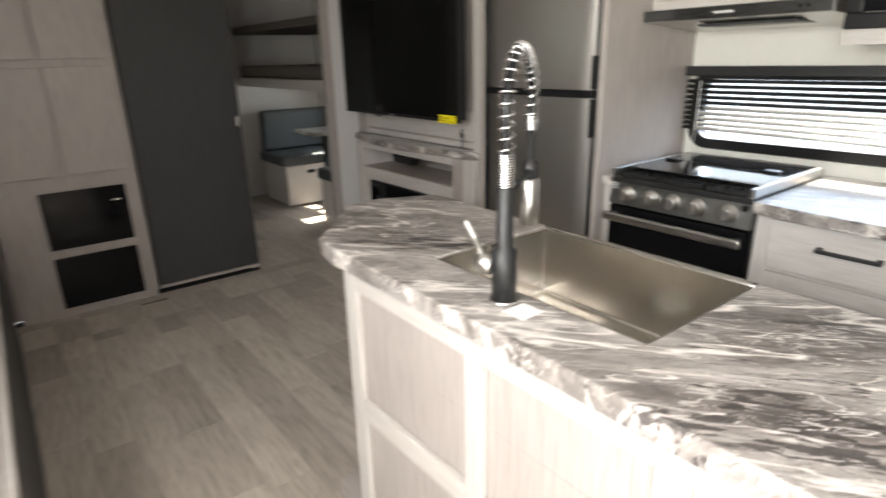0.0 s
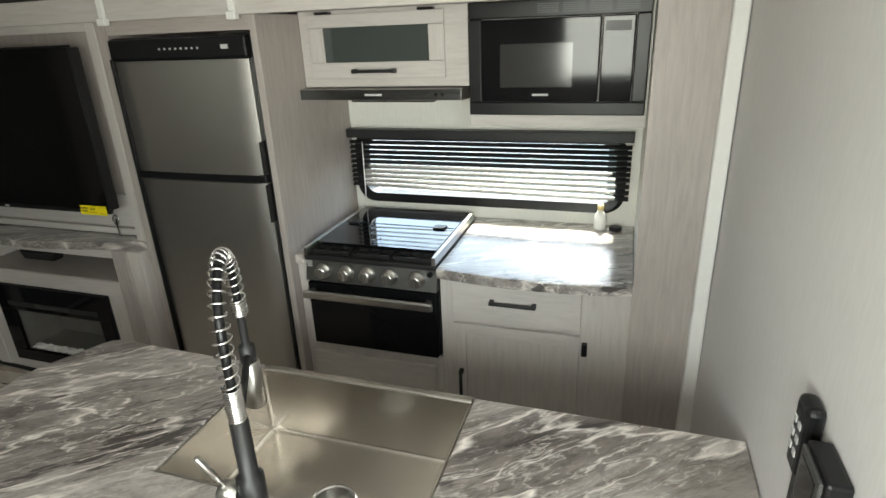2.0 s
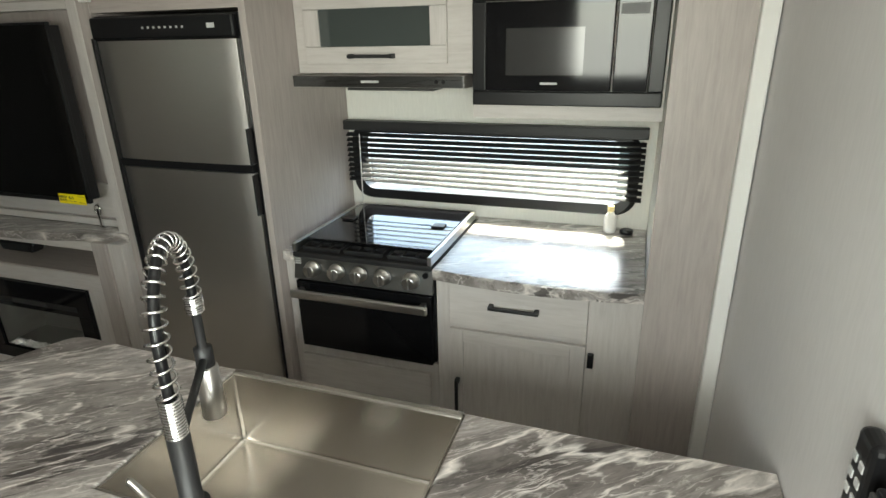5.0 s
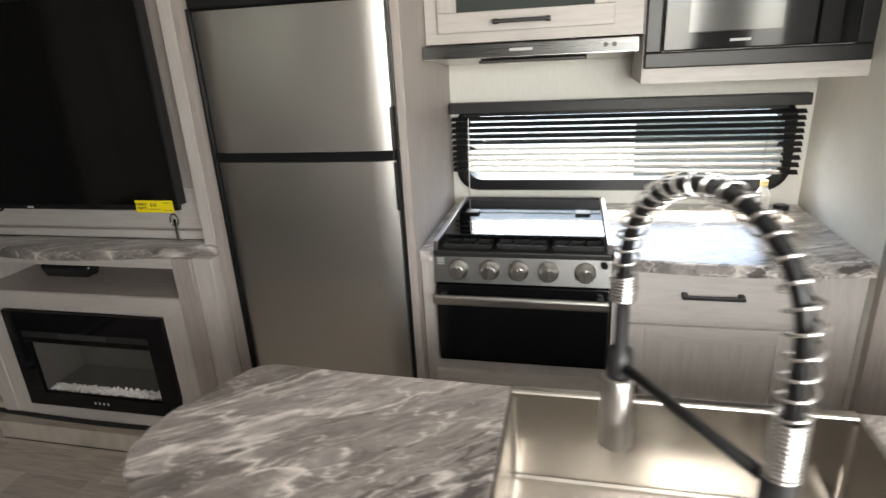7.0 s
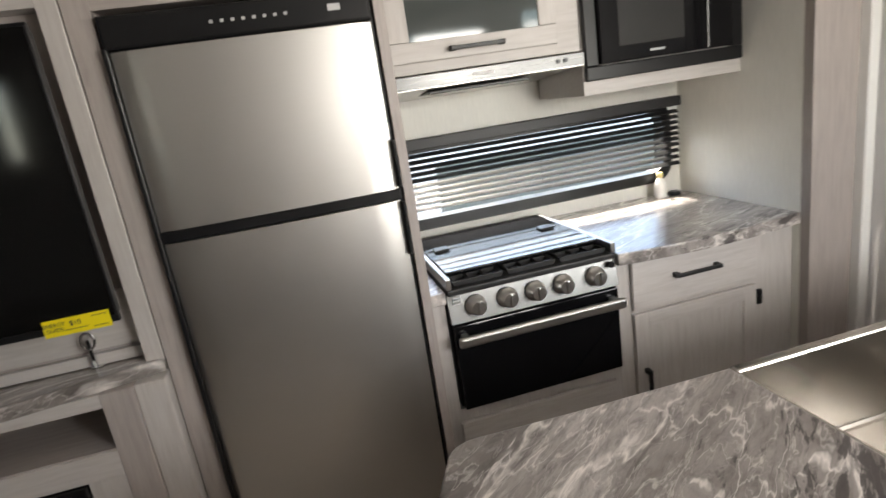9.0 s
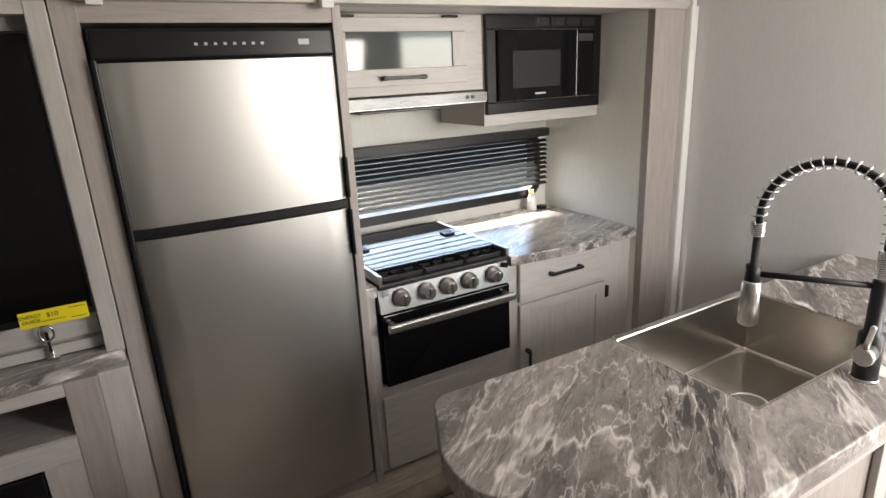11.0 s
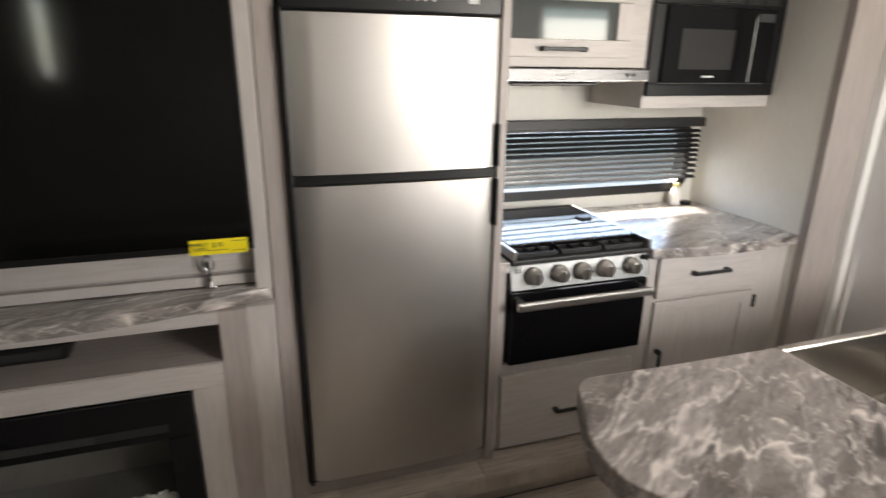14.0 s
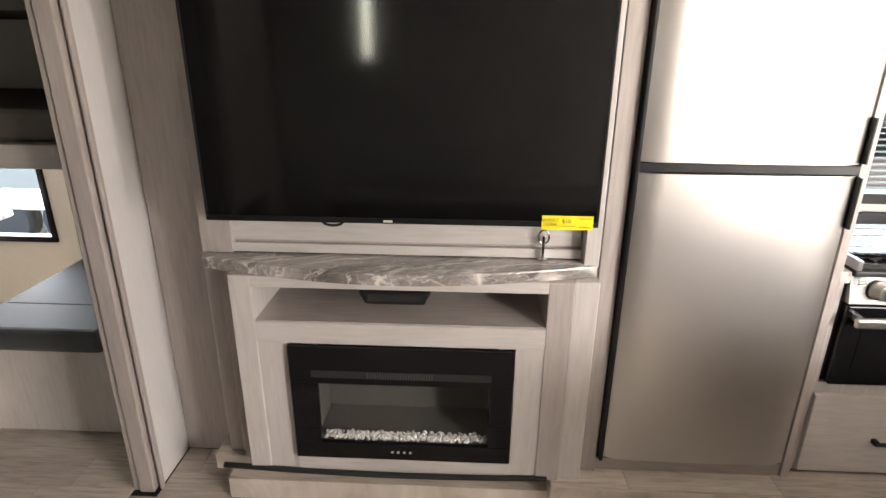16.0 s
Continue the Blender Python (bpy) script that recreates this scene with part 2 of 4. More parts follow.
def lettering(name, text, size, m, material, parent):
    """Flat raised letters as a mesh; m places the text's middle."""
    cu = bpy.data.curves.new(name, "FONT")
    cu.body, cu.size, cu.extrude = text, size, 0.0004
    cu.align_x, cu.align_y = "CENTER", "CENTER"
    tmp = bpy.data.objects.new(name, cu)
    scene.collection.objects.link(tmp)
    me = bpy.data.meshes.new_from_object(tmp.evaluated_get(bpy.context.evaluated_depsgraph_get()))
    bpy.data.objects.remove(tmp)
    me.transform(m)
    me.materials.clear()
    me.materials.append(material)
    ob = new(name, me)
    ob.parent = parent
    return ob


FACE = pose(0, 0, 0, 90, 0, -90)  # text upright on a face that looks to -x


# ---- large structure ----
YW, XO, CEIL, SF = 0.146, -0.45, 2.10, 0.15   # white wall, opposite wall, ceiling, floor of the slide-out

structure("floor", boxes((XO, -1.7, -0.08, 2.30, 4.06, -0.006), (0.4, 4.06, -0.08, 3.05, 6.3, -0.006)), M_RUBBER, "grey-brown wood-look vinyl plank floor of the trailer", "floor")
structure("slide_floor", boxes((1.90, 0.37, 0.085, 2.66, 2.478, SF - 0.006), (2.0, 2.478, 0.085, 2.66, 3.66, SF - 0.006), (1.95, 0.37, 0.0, 2.66, 3.60, 0.06), (1.95, 2.478, 0.06, 2.66, 3.60, 0.085)), M_PLANK, "raised slide-out floor with vinyl plank edge", "floor")
structure("slide_gap", boxes((1.945, 0.38, 0.06, 2.60, 2.47, 0.085)), M_RUBBER, "black rubber gap under the slide-out floor", "seal")

structure("wall_white", boxes((0.715, 0.04, 0, 1.97, YW, CEIL), (1.97, 0.04, 0, 2.66, 0.15, CEIL)), M_WALL, "white vinyl partition wall with black switches", "wall")
structure("trim_wall_end", boxes((0.690, 0.032, 0, 0.712, YW + 0.008, CEIL), bevel=0.004), M_WOOD, "greige wood trim on the wall end", "trim")
structure("wall_opposite", boxes((XO - 0.06, -1.7, 0, XO, -0.65, CEIL), (XO - 0.06, -0.65, 1.98, XO, 0.02, CEIL), (XO - 0.06, 0.02, 0, XO, 0.36, CEIL),
                                 (XO - 0.06, 0.36, 0, XO, 0.95, 1.28), (XO - 0.06, 0.36, 1.90, XO, 0.95, CEIL), (XO - 0.06, 0.95, 0, XO, 3.42, CEIL),
                                 (XO - 0.06, 3.42, 0, XO, 3.48, 1.42), (XO - 0.06, 3.42, 1.86, XO, 3.48, CEIL), (XO - 0.06, 3.48, 0, XO, 4.05, CEIL)),
          M_WALL, "white vinyl side wall with window and door openings", "wall")
structure("wall_hall_end", boxes((XO - 0.06, -1.76, 0, 0.72, -1.70, CEIL), (0.715, -1.70, 0, 0.775, 0.04, CEIL)), M_WALL, "white vinyl hallway wall", "wall")
structure("ceiling", boxes((XO - 0.06, -1.76, CEIL, 2.03, 4.11, CEIL + 0.05), (2.03, 0.1, 1.80, 2.70, 3.95, 1.85), (0.34, 4.11, CEIL, 3.06, 6.36, CEIL + 0.05), (2.031, 3.95, CEIL, 3.06, 4.109, CEIL + 0.05)), M_CEIL, "white vinyl ceiling", "ceiling")

# the slide-out box: back wall with window, right end wall, fascia and header
structure("wall_kitchen", boxes((2.62, 0.33, 0.06, 2.67, 0.455, 1.80), (2.62, 1.607, 0.06, 2.67, 3.70, 1.80), (2.62, 0.455, 0.06, 2.67, 1.607, 0.985), (2.62, 0.455, 1.26, 2.67, 1.607, 1.80)),
          M_WALL_SLIDE, "cream vinyl wall behind the stove", "wall")
structure("wall_slide_end", boxes((2.0, 0.335, 0.0, 2.62, 0.37, 1.80)), M_WALL_SLIDE, "cream end wall of the kitchen slide-out", "wall")
structure("wall_slide_face", boxes((1.965, 0.19, 0, 1.998, 0.37, 1.80), (1.958, 0.345, 0.0, 1.965, 0.374, 1.80)), M_WOOD, "greige wood face beside the kitchen", "wall")
structure("trim_slide", boxes((1.93, 0.150, 0, 1.97, 0.192, 1.80), bevel=0.006), M_WHITEP, "white moulded trim at the slide-out edge", "trim")
structure("header_lower", boxes((1.955, 0.155, 1.79, 2.03, 3.86, 1.875), bevel=0.003), M_FRONT_H, "pale wood header board over the slide-out", "trim")
structure("header_gap", boxes((1.985, 0.155, 1.875, 2.03, 3.86, 1.925)), M_DARKWOOD, "dark recess between the header boards", "trim")
structure("header_upper", boxes((1.955, 0.155, 1.925, 2.03, 3.86, CEIL), bevel=0.003), M_FRONT_H, "pale wood upper header board", "trim")
for yb in (1.72, 2.28, 0.17):
    b = boxes((1.938, yb - 0.012, 1.80, 1.953, yb + 0.012, 1.97), (1.930, yb - 0.018, 1.775, 1.955, yb + 0.018, 1.80), bevel=0.003)
    tagged(mesh_ob("header_clip", b, M_WHITEP), "white plastic clip on the header board", "clip", "header clips")

# rear wall with the doorway to the bunk room
structure("wall_rear", boxes((XO, 4.05, 0, 1.33, 4.11, CEIL), (1.33, 4.05, 1.95, 2.04, 4.11, CEIL)), M_WOOD, "greige wood rear partition", "wall")
structure("wall_bulkhead", boxes((1.995, 3.875, 0, 2.70, 3.95, CEIL)), M_WALL, "white bulkhead panel beside the television wall", "wall")
structure("trim_bulkhead", boxes((1.972, 3.862, 0, 1.993, 3.873, CEIL), (1.957, 3.886, 0, 1.993, 3.94, CEIL), (1.965, 3.942, 0, 1.993, 3.965, CEIL), bevel=0.004), M_WOOD, "pale wood edge trim of the bulkhead", "trim")
structure("door_frame_bunk_room", boxes((1.33, 4.03, 0, 1.37, 4.13, 1.95), (1.33, 4.03, 1.95, 2.02, 4.13, 1.99), bevel=0.003), M_WALL_SLIDE, "cream door frame to the bunk room", "door frame")

# bunk room shell
structure("wall_bunk_end", boxes((0.4, 6.20, 0, 3.05, 6.26, CEIL)), M_WALL, "white end wall of the bunk room", "wall")
structure("wall_bunk_side", boxes((0.34, 4.11, 0, 0.40, 6.26, CEIL)), M_WALL, "white side wall of the bunk room", "wall")
structure("wall_bunk_window", boxes((3.0, 3.95, 0, 3.05, 4.86, CEIL), (3.0, 5.55, 0, 3.05, 6.2, CEIL), (3.0, 4.86, 0, 3.05, 5.55, 0.60), (3.0, 4.86, 1.13, 3.05, 5.55, CEIL), (2.66, 3.93, 0, 3.05, 3.96, CEIL)),
          M_WALL_SLIDE, "cream bunk room wall with a window", "wall")
structure("roof", boxes((XO - 0.1, -1.8, CEIL + 0.055, 2.72, 4.12, CEIL + 0.10), (0.3, 4.12, CEIL + 0.055, 3.1, 6.4, CEIL + 0.10)), M_OUT_W, "white trailer roof", "roof")

# outside
structure("ground", boxes((-400, -400, -0.95, 400, 400, -0.85)), M_ASPHALT, "dark grey asphalt yard with pale patches outside the trailer", "ground")


def trailer(x, y, l, name_label):
    t = thing("travel_trailer", name_label, "trailer")
    part("body", boxes((x, y, -0.4, x + 2.4, y + l, 2.2), bevel=0.12), M_OUT_W, t)
    # dark siding stripe, widened to paint in the side's shade
    part("stripe", boxes((x - 0.006, y + 0.2, -0.1, x + 0.01, y + l * 0.6, 0.75)), M_OUT_SHADE, t)
    for k in range(3):
        part("window", boxes((x - 0.02, y + 0.5 + k * l / 3, 1.32, x + 0.02, y + 1.5 + k * l / 3, 1.8), bevel=0.02), M_BLACKG, t)
    for k in (0.45, 0.58):
        w = bmesh.new()
        rod(w, (x + 0.05, y + l * k, -0.52), (x + 0.28, y + l * k, -0.52), 0.33, 24)
        part("wheel", w, M_RUBBER, t)


trailer(6.2, -3.6, 7.0, "white travel trailer parked outside the kitchen window")
trailer(6.6, 4.6, 6.5, "white travel trailer parked beyond the bunk room window")


# ---- the kitchen slide-out ----
def bar_handle(parent, x, y, z, length, upright=False, material=None):
    """A flat bar pull on two posts, standing off a face at x."""
    b = bmesh.new()
    h = length / 2
    if upright:
        box(b, x - 0.030, y - 0.006, z - h, x - 0.020, y + 0.006, z + h, 0.002)
        for s in (-1, 1):
            box(b, x - 0.022, y - 0.008, z + s * (h - 0.008) - 0.008, x, y + 0.008, z + s * (h - 0.008) + 0.008, 0.002)
    else:
        box(b, x - 0.030, y - h, z - 0.006, x - 0.020, y + h, z + 0.006, 0.002)
        for s in (-1, 1):
            box(b, x - 0.022, y + s * (h - 0.008) - 0.008, z - 0.008, x, y + s * (h - 0.008) + 0.008, z + 0.008, 0.002)
    return part("handle", b, material or M_BLACKM, parent, "matt black bar handle")


def shaker(parent, x, y0, y1, z0, z1, name="door", rail=0.05):
    """A framed front: raised stiles and rails round a recessed panel."""
    d = part(name, boxes((x - 0.010, y0 + rail, z0 + rail, x - 0.001, y1 - rail, z1 - rail)), M_FRONT, parent)
    part("stile", boxes((x - 0.018, y0, z0, x - 0.001, y0 + rail, z1), bevel=0.002), M_FRONT, d)
    part("stile", boxes((x - 0.018, y1 - rail, z0, x - 0.001, y1, z1), bevel=0.002), M_FRONT, d)
    part("rail", boxes((x - 0.018, y0 + rail, z0, x - 0.001, y1 - rail, z0 + rail), bevel=0.002), M_FRONT_H, d)
    part("rail", boxes((x - 0.018, y0 + rail, z1 - rail, x - 0.001, y1 - rail, z1), bevel=0.002), M_FRONT_H, d)
    return d


FX = 2.03
cab = thing("base_cabinet", "pale greige wood base cabinet with drawer and door", "cabinet")
part("body", boxes((FX, 0.372, SF, 2.60, 1.056, 0.858)), M_FRONT, cab)
dr = part("drawer_front", boxes((FX - 0.018, 0.535, 0.690, FX - 0.001, 1.006, 0.852), bevel=0.003), M_FRONT_H, cab)
bar_handle(dr, FX - 0.018, 0.776, 0.785, 0.17)
d = shaker(cab, FX, 0.535, 1.006, 0.20, 0.676)
bar_handle(d, FX - 0.018, 0.975, 0.395, 0.17, True)
part("latch", boxes((FX - 0.016, 0.508, 0.597, FX - 0.0005, 0.528, 0.650), bevel=0.003), M_BLACK, cab, "small black door catch")

low = thing("drawer_cabinet", "pale greige wood drawer cabinet under the oven", "cabinet")
part("body", boxes((FX, 1.058, SF, 2.60, 1.662, 0.505)), M_FRONT, low)
dr = part("drawer_front", boxes((FX - 0.018, 1.085, 0.162, FX - 0.001, 1.626, 0.466), bevel=0.003), M_FRONT_H, low)
bar_handle(dr, FX - 0.018, 1.326, 0.297, 0.17)
part("filler", boxes((FX, 1.620, 0.505, 2.60, 1.662, 0.858)), M_FRONT, low)

# the worktop, with a front that bows out
front = [(1.998, 0.372)] + [(1.998 - 0.032 * math.sin(math.pi * k / 12) ** 0.8, 0.385 + k * 0.055) for k in range(1, 12)] + [(1.998, 1.059)]
wk = thing("kitchen_worktop", "grey stone-patterned laminate worktop beside the stove", "worktop")
part("top", prism(bmesh.new(), front + [(2.618, 1.059), (2.618, 0.372)], 0.862, 0.90, 0.004), M_MARBLE_K, wk)
part("side_strip", boxes((2.012, 1.617, 0.862, 2.618, 1.662, 0.90), bevel=0.003), M_MARBLE_K, wk)
part("back_strip", boxes((2.57, 1.060, 0.862, 2.618, 1.617, 0.90), bevel=0.003), M_MARBLE_K, wk)

# stove
R0, R1 = 1.063, 1.613
st = thing("gas_range", "black gas range with steel knobs and glass lid", "stove")
part("body", boxes((2.034, R0, 0.51, 2.565, R1, 0.885), bevel=0.003), M_BLACKM, st)
panel = bmesh.new()
prism(panel, [(0, 0), (0.03, 0), (0.03, 0.095), (0.022, 0.095)], R0, R1)
pm = panel
for v in pm.verts:
    v.co = Vector((2.0000 + v.co.x, v.co.z, 0.800 + v.co.y))
part("control_panel", panel, M_RANGE, st, "grey steel control panel with printed marks")
door = part("oven_door", boxes((2.0000, R0 + 0.004, 0.515, 2.033, R1 - 0.004, 0.792), bevel=0.004), M_BLACKG, st, "black glass oven door")
part("door_print", boxes((1.9988, 1.20, 0.708, 1.9994, 1.42, 0.711)), M_PALEPRINT, door)
part("oven_window", boxes((1.9980, R0 + 0.06, 0.56, 2.0010, R1 - 0.06, 0.72)), M_BLACKG, door)
hb = bmesh.new()
box(hb, 1.9480, R0 + 0.004, 0.740, 1.9680, R1 - 0.004, 0.774, 0.009, 3)
for yy in (R0 + 0.03, R1 - 0.03):
    box(hb, 1.9600, yy - 0.010, 0.748, 2.0010, yy + 0.010, 0.768, 0.003)
part("oven_handle", hb, M_NICKEL, door, "brushed steel bar handle")
for k, yk in enumerate((1.532, 1.432, 1.342, 1.250, 1.140)):
    kb = bmesh.new()
    tube(kb, [(2.0080, yk, 0.846), (1.9970, yk, 0.846), (1.9970, yk, 0.846), (1.9730, yk, 0.846), (1.9690, yk, 0.846)], [0.031, 0.031, 0.026, 0.024, 0.020], 24)
    box(kb, 1.9600, yk - 0.004, 0.826, 1.9710, yk + 0.004, 0.866, 0.002)
    part("knob", kb, M_NICKEL, st, "brushed steel control knob")
part("igniter", tube(bmesh.new(), [(2.0070, 1.085, 0.872), (1.9950, 1.085, 0.872)], 0.010, 16), M_BLACK, st)
for k in range(3):
    part("panel_mark", boxes((1.9965, 1.578, 0.862 + k * 0.009, 2.0045, 1.600, 0.866 + k * 0.009)), M_PALEPRINT, st)
part("cooktop", boxes((2.005, R0, 0.885, 2.565, R1, 0.905), bevel=0.005), M_BLACKM, st)
for k in range(3):
    g = bmesh.new()
    y0 = R0 + 0.025 + k * 0.172
    for yy in (y0, y0 + 0.05, y0 + 0.10, y0 + 0.15):
        box(g, 2.03, yy - 0.004, 0.912, 2.53, yy + 0.004, 0.920, 0.001)
    for xx in (2.035, 2.09, 2.15, 2.28, 2.41, 2.52):
        box(g, xx - 0.004, y0, 0.905, xx + 0.004, y0 + 0.15, 0.920, 0.001)
    part("grate", g, M_BLACKM, st, "black cast iron pan grate")
part("side_trim", boxes((2.005, R0 + 0.001, 0.9055, 2.56, R0 + 0.016, 0.938), bevel=0.002), M_NICKEL, st)
part("side_trim", boxes((2.005, R1 - 0.016, 0.9055, 2.56, R1 - 0.001, 0.938), bevel=0.002), M_NICKEL, st)
lid = part("glass_lid", boxes((2.335, R0 + 0.02, 0.928, 2.555, R1 - 0.02, 0.938), bevel=0.002), M_LIDG, st, "black glass stove lid")
part("front_glass", boxes((2.078, R0 + 0.02, 0.928, 2.327, R1 - 0.02, 0.938), bevel=0.002), M_LIDG, lid, "black glass front leaf")
for yy in (R0 + 0.06, R1 - 0.10):
    part("hinge", boxes((2.305, yy, 0.9385, 2.352, yy + 0.05, 0.946), bevel=0.002), M_BLACK, lid)

# hood, upper cabinet, microwave
hood = thing("range_hood", "slim black and steel range hood over the stove", "range hood")
sec = [(2.215, 1.475), (2.215, 1.515), (2.615, 1.520), (2.615, 1.445), (2.30, 1.472)]
hb = bmesh.new()
ends = [[hb.verts.new((x, y, z)) for x, z in sec] for y in (1.006, 1.662)]
hb.faces.new(ends[0]); hb.faces.new(ends[1][::-1])
for k in range(5):
    hb.faces.new((ends[0][k], ends[0][(k + 1) % 5], ends[1][(k + 1) % 5], ends[1][k]))
part("body", hb, M_NICKEL, hood)
part("front_strip", boxes((2.208, 1.007, 1.477, 2.2145, 1.661, 1.515), bevel=0.002), M_DSTEEL, hood, "dark brushed steel front strip")
part("filter", boxes((2.32, 1.15, 1.455, 2.50, 1.50, 1.465), bevel=0.003), M_GREYP, hood)
for yy in (1.075, 1.10):
    part("button", tube(bmesh.new(), [(2.209, yy, 1.497), (2.203, yy, 1.497)], 0.007, 14), M_BLACK, hood)
part("maker_mark", boxes((2.2068, 1.315, 1.492, 2.2078, 1.385, 1.500)), M_PALEPRINT, hood)

up = thing("upper_cabinet", "pale wood upper cabinet with smoked glass flap door", "cabinet")
UX = 2.262
part("body", boxes((UX, 0.990, 1.521, 2.615, 1.662, 1.797)), M_FRONT_H, up)
d = part("door", boxes((UX - 0.010, 1.125, 1.610, UX - 0.001, 1.560, 1.613)), M_FRONT_H, up)
part("rail", boxes((UX - 0.018, 1.075, 1.553, UX - 0.001, 1.617, 1.612), bevel=0.002), M_FRONT_H, d)
part("rail", boxes((UX - 0.018, 1.075, 1.737, UX - 0.001, 1.617, 1.783), bevel=0.002), M_FRONT_H, d)
part("stile", boxes((UX - 0.018, 1.075, 1.613, UX - 0.001, 1.134, 1.736), bevel=0.002), M_FRONT, d)
part("stile", boxes((UX - 0.018, 1.556, 1.613, UX - 0.001, 1.617, 1.736), bevel=0.002), M_FRONT, d)
part("pane", boxes((UX - 0.012, 1.130, 1.611, UX - 0.006, 1.558, 1.738)), M_SMOKE, d, "smoked grey glass pane")
bar_handle(d, UX - 0.018, 1.35, 1.580, 0.175)
for yy in (1.14, 1.55):
    part("hinge", boxes((UX - 0.026, yy - 0.03, 1.783, UX - 0.001, yy + 0.03, 1.792), bevel=0.003), M_BLACK, up)

mc = thing("microwave_cabinet", "pale wood cabinet box round the microwave", "cabinet")
part("body", boxes((UX, 0.372, 1.375, 2.615, 0.988, 1.798)), M_FRONT_H, mc)
mw = thing("microwave", "black built-in microwave oven with trim frame", "microwave")
Y0, Y1, Z0, Z1 = 0.380, 0.984, 1.420, 1.797
part("trim_frame", boxes((UX - 0.022, Y0, Z0, UX - 0.001, Y1, Z0 + 0.045), (UX - 0.022, Y0, Z1 - 0.055, UX - 0.001, Y1, Z1), (UX - 0.022, Y0, Z0 + 0.045, UX - 0.001, Y0 + 0.045, Z1 - 0.055), (UX - 0.022, Y1 - 0.045, Z0 + 0.045, UX - 0.001, Y1, Z1 - 0.055), bevel=0.004), M_BLACK, mw)
for j in range(4):
    for k in range(5):
        part("vent_slot", boxes((UX - 0.0232, 0.42 + j * 0.085, Z1 - 0.042 + k * 0.0065, UX - 0.0222, 0.49 + j * 0.085, Z1 - 0.039 + k * 0.0065)), M_GREYP, mw)
md = part("door", boxes((UX - 0.034, 0.535, Z0 + 0.048, UX - 0.004, Y1 - 0.048, Z1 - 0.058), bevel=0.004), M_BLACKG, mw, "black glass microwave door")
part("door_window", boxes((UX - 0.0355, 0.622, 1.517, UX - 0.0342, 0.868, 1.660)), mat("microwave_mesh", (0.03, 0.03, 0.03), 0.12), md)
part("control_panel", boxes((UX - 0.033, Y0 + 0.048, Z0 + 0.048, UX - 0.004, 0.530, Z1 - 0.058), bevel=0.004), M_BLACKG, mw)
part("display", boxes((UX - 0.0345, Y0 + 0.06, Z1 - 0.105, UX - 0.0335, 0.520, Z1 - 0.075)), M_GREYP, mw)
part("maker_mark", boxes((UX - 0.0352, 0.70, Z0 + 0.068, UX - 0.0342, 0.755, Z0 + 0.075)), M_PALEPRINT, mw)

# window with blinds
win = tagged(new("window_1"), "wide black-framed kitchen window with rounded corners", "window", kind="structure")


def rounded(y0, y1, z0, z1, r, n=6):
    out = []
    for cy, cz, a0 in ((y1 - r, z1 - r, 0), (y0 + r, z1 - r, 90), (y0 + r, z0 + r, 180), (y1 - r, z0 + r, 270)):
        for k in range(n + 1):
            a = radians(a0 + 90 * k / n)
            out.append((cy + r * math.cos(a), cz + r * math.sin(a)))
    return out


fb = bmesh.new()
o, i_ = rounded(0.420, 1.645, 0.955, 1.295, 0.085), rounded(0.462, 1.600, 1.000, 1.252, 0.06)
n = len(o)
rings = [[fb.verts.new((x, y, z)) for y, z in ring] for x, ring in ((2.60, o), (2.59, [(y * 0.97 + 0.03 * 1.035, z * 0.97 + 0.03 * 1.1125) for y, z in o]), (2.59, i_), (2.66, i_), (2.66, o))]
for a, b in zip(rings, rings[1:]):
    for k in range(n):
        fb.faces.new((a[k], a[(k + 1) % n], b[(k + 1) % n], b[k]))
part("window_frame", fb, M_BLACK, win)
pane = part("pane", boxes((2.645, 0.462, 0.99, 2.649, 1.600, 1.255)), M_GLASS, win)
pane.visible_shadow = False
bl = thing("window_blind", "black slatted blind, lowered over the kitchen window", "blind")
part("valance", boxes((2.552, 0.400, 1.266, 2.60, 1.660, 1.306), bevel=0.003), M_BLACKM, bl)
for k in range(10):
    z = 1.244 - k * 0.0225
    drop = 0.0 if k < 7 else 0.012 * (k - 6) / 3
    s = bmesh.new()
    for yy, dz in ((0.405, -drop), (1.655, drop * 0.4)):
        for dx, ez in ((-0.0092, -0.0066), (0, 0.0010), (0.0092, 0.0062)):
            s.verts.new((2.573 + dx, yy, z + dz + ez))
            s.verts.new((2.573 + dx, yy, z + dz + ez + 0.0012))
    s.verts.ensure_lookup_table()
    for a, b in ((0, 2), (2, 4)):
        s.faces.new([s.verts[j] for j in (a, b, b + 6, a + 6)])
        s.faces.new([s.verts[j] for j in (a + 1, a + 7, b + 7, b + 1)])
    s.faces.new([s.verts[j] for j in (0, 6, 7, 1)])
    s.faces.new([s.verts[j] for j in (4, 5, 11, 10)])
    part("slat", s, M_BLACKM, bl)
for yy in (0.52, 1.03, 1.54):
    part("cord", rod(bmesh.new(), (2.573, yy, 1.25), (2.573, yy, 1.04), 0.001, 6), M_BLACK, bl)
part("pull_cord", rod(bmesh.new(), (2.555, 1.585, 1.25), (2.555, 1.59, 0.945), 0.0022, 8), M_WHITEP, bl, "white pull cord")

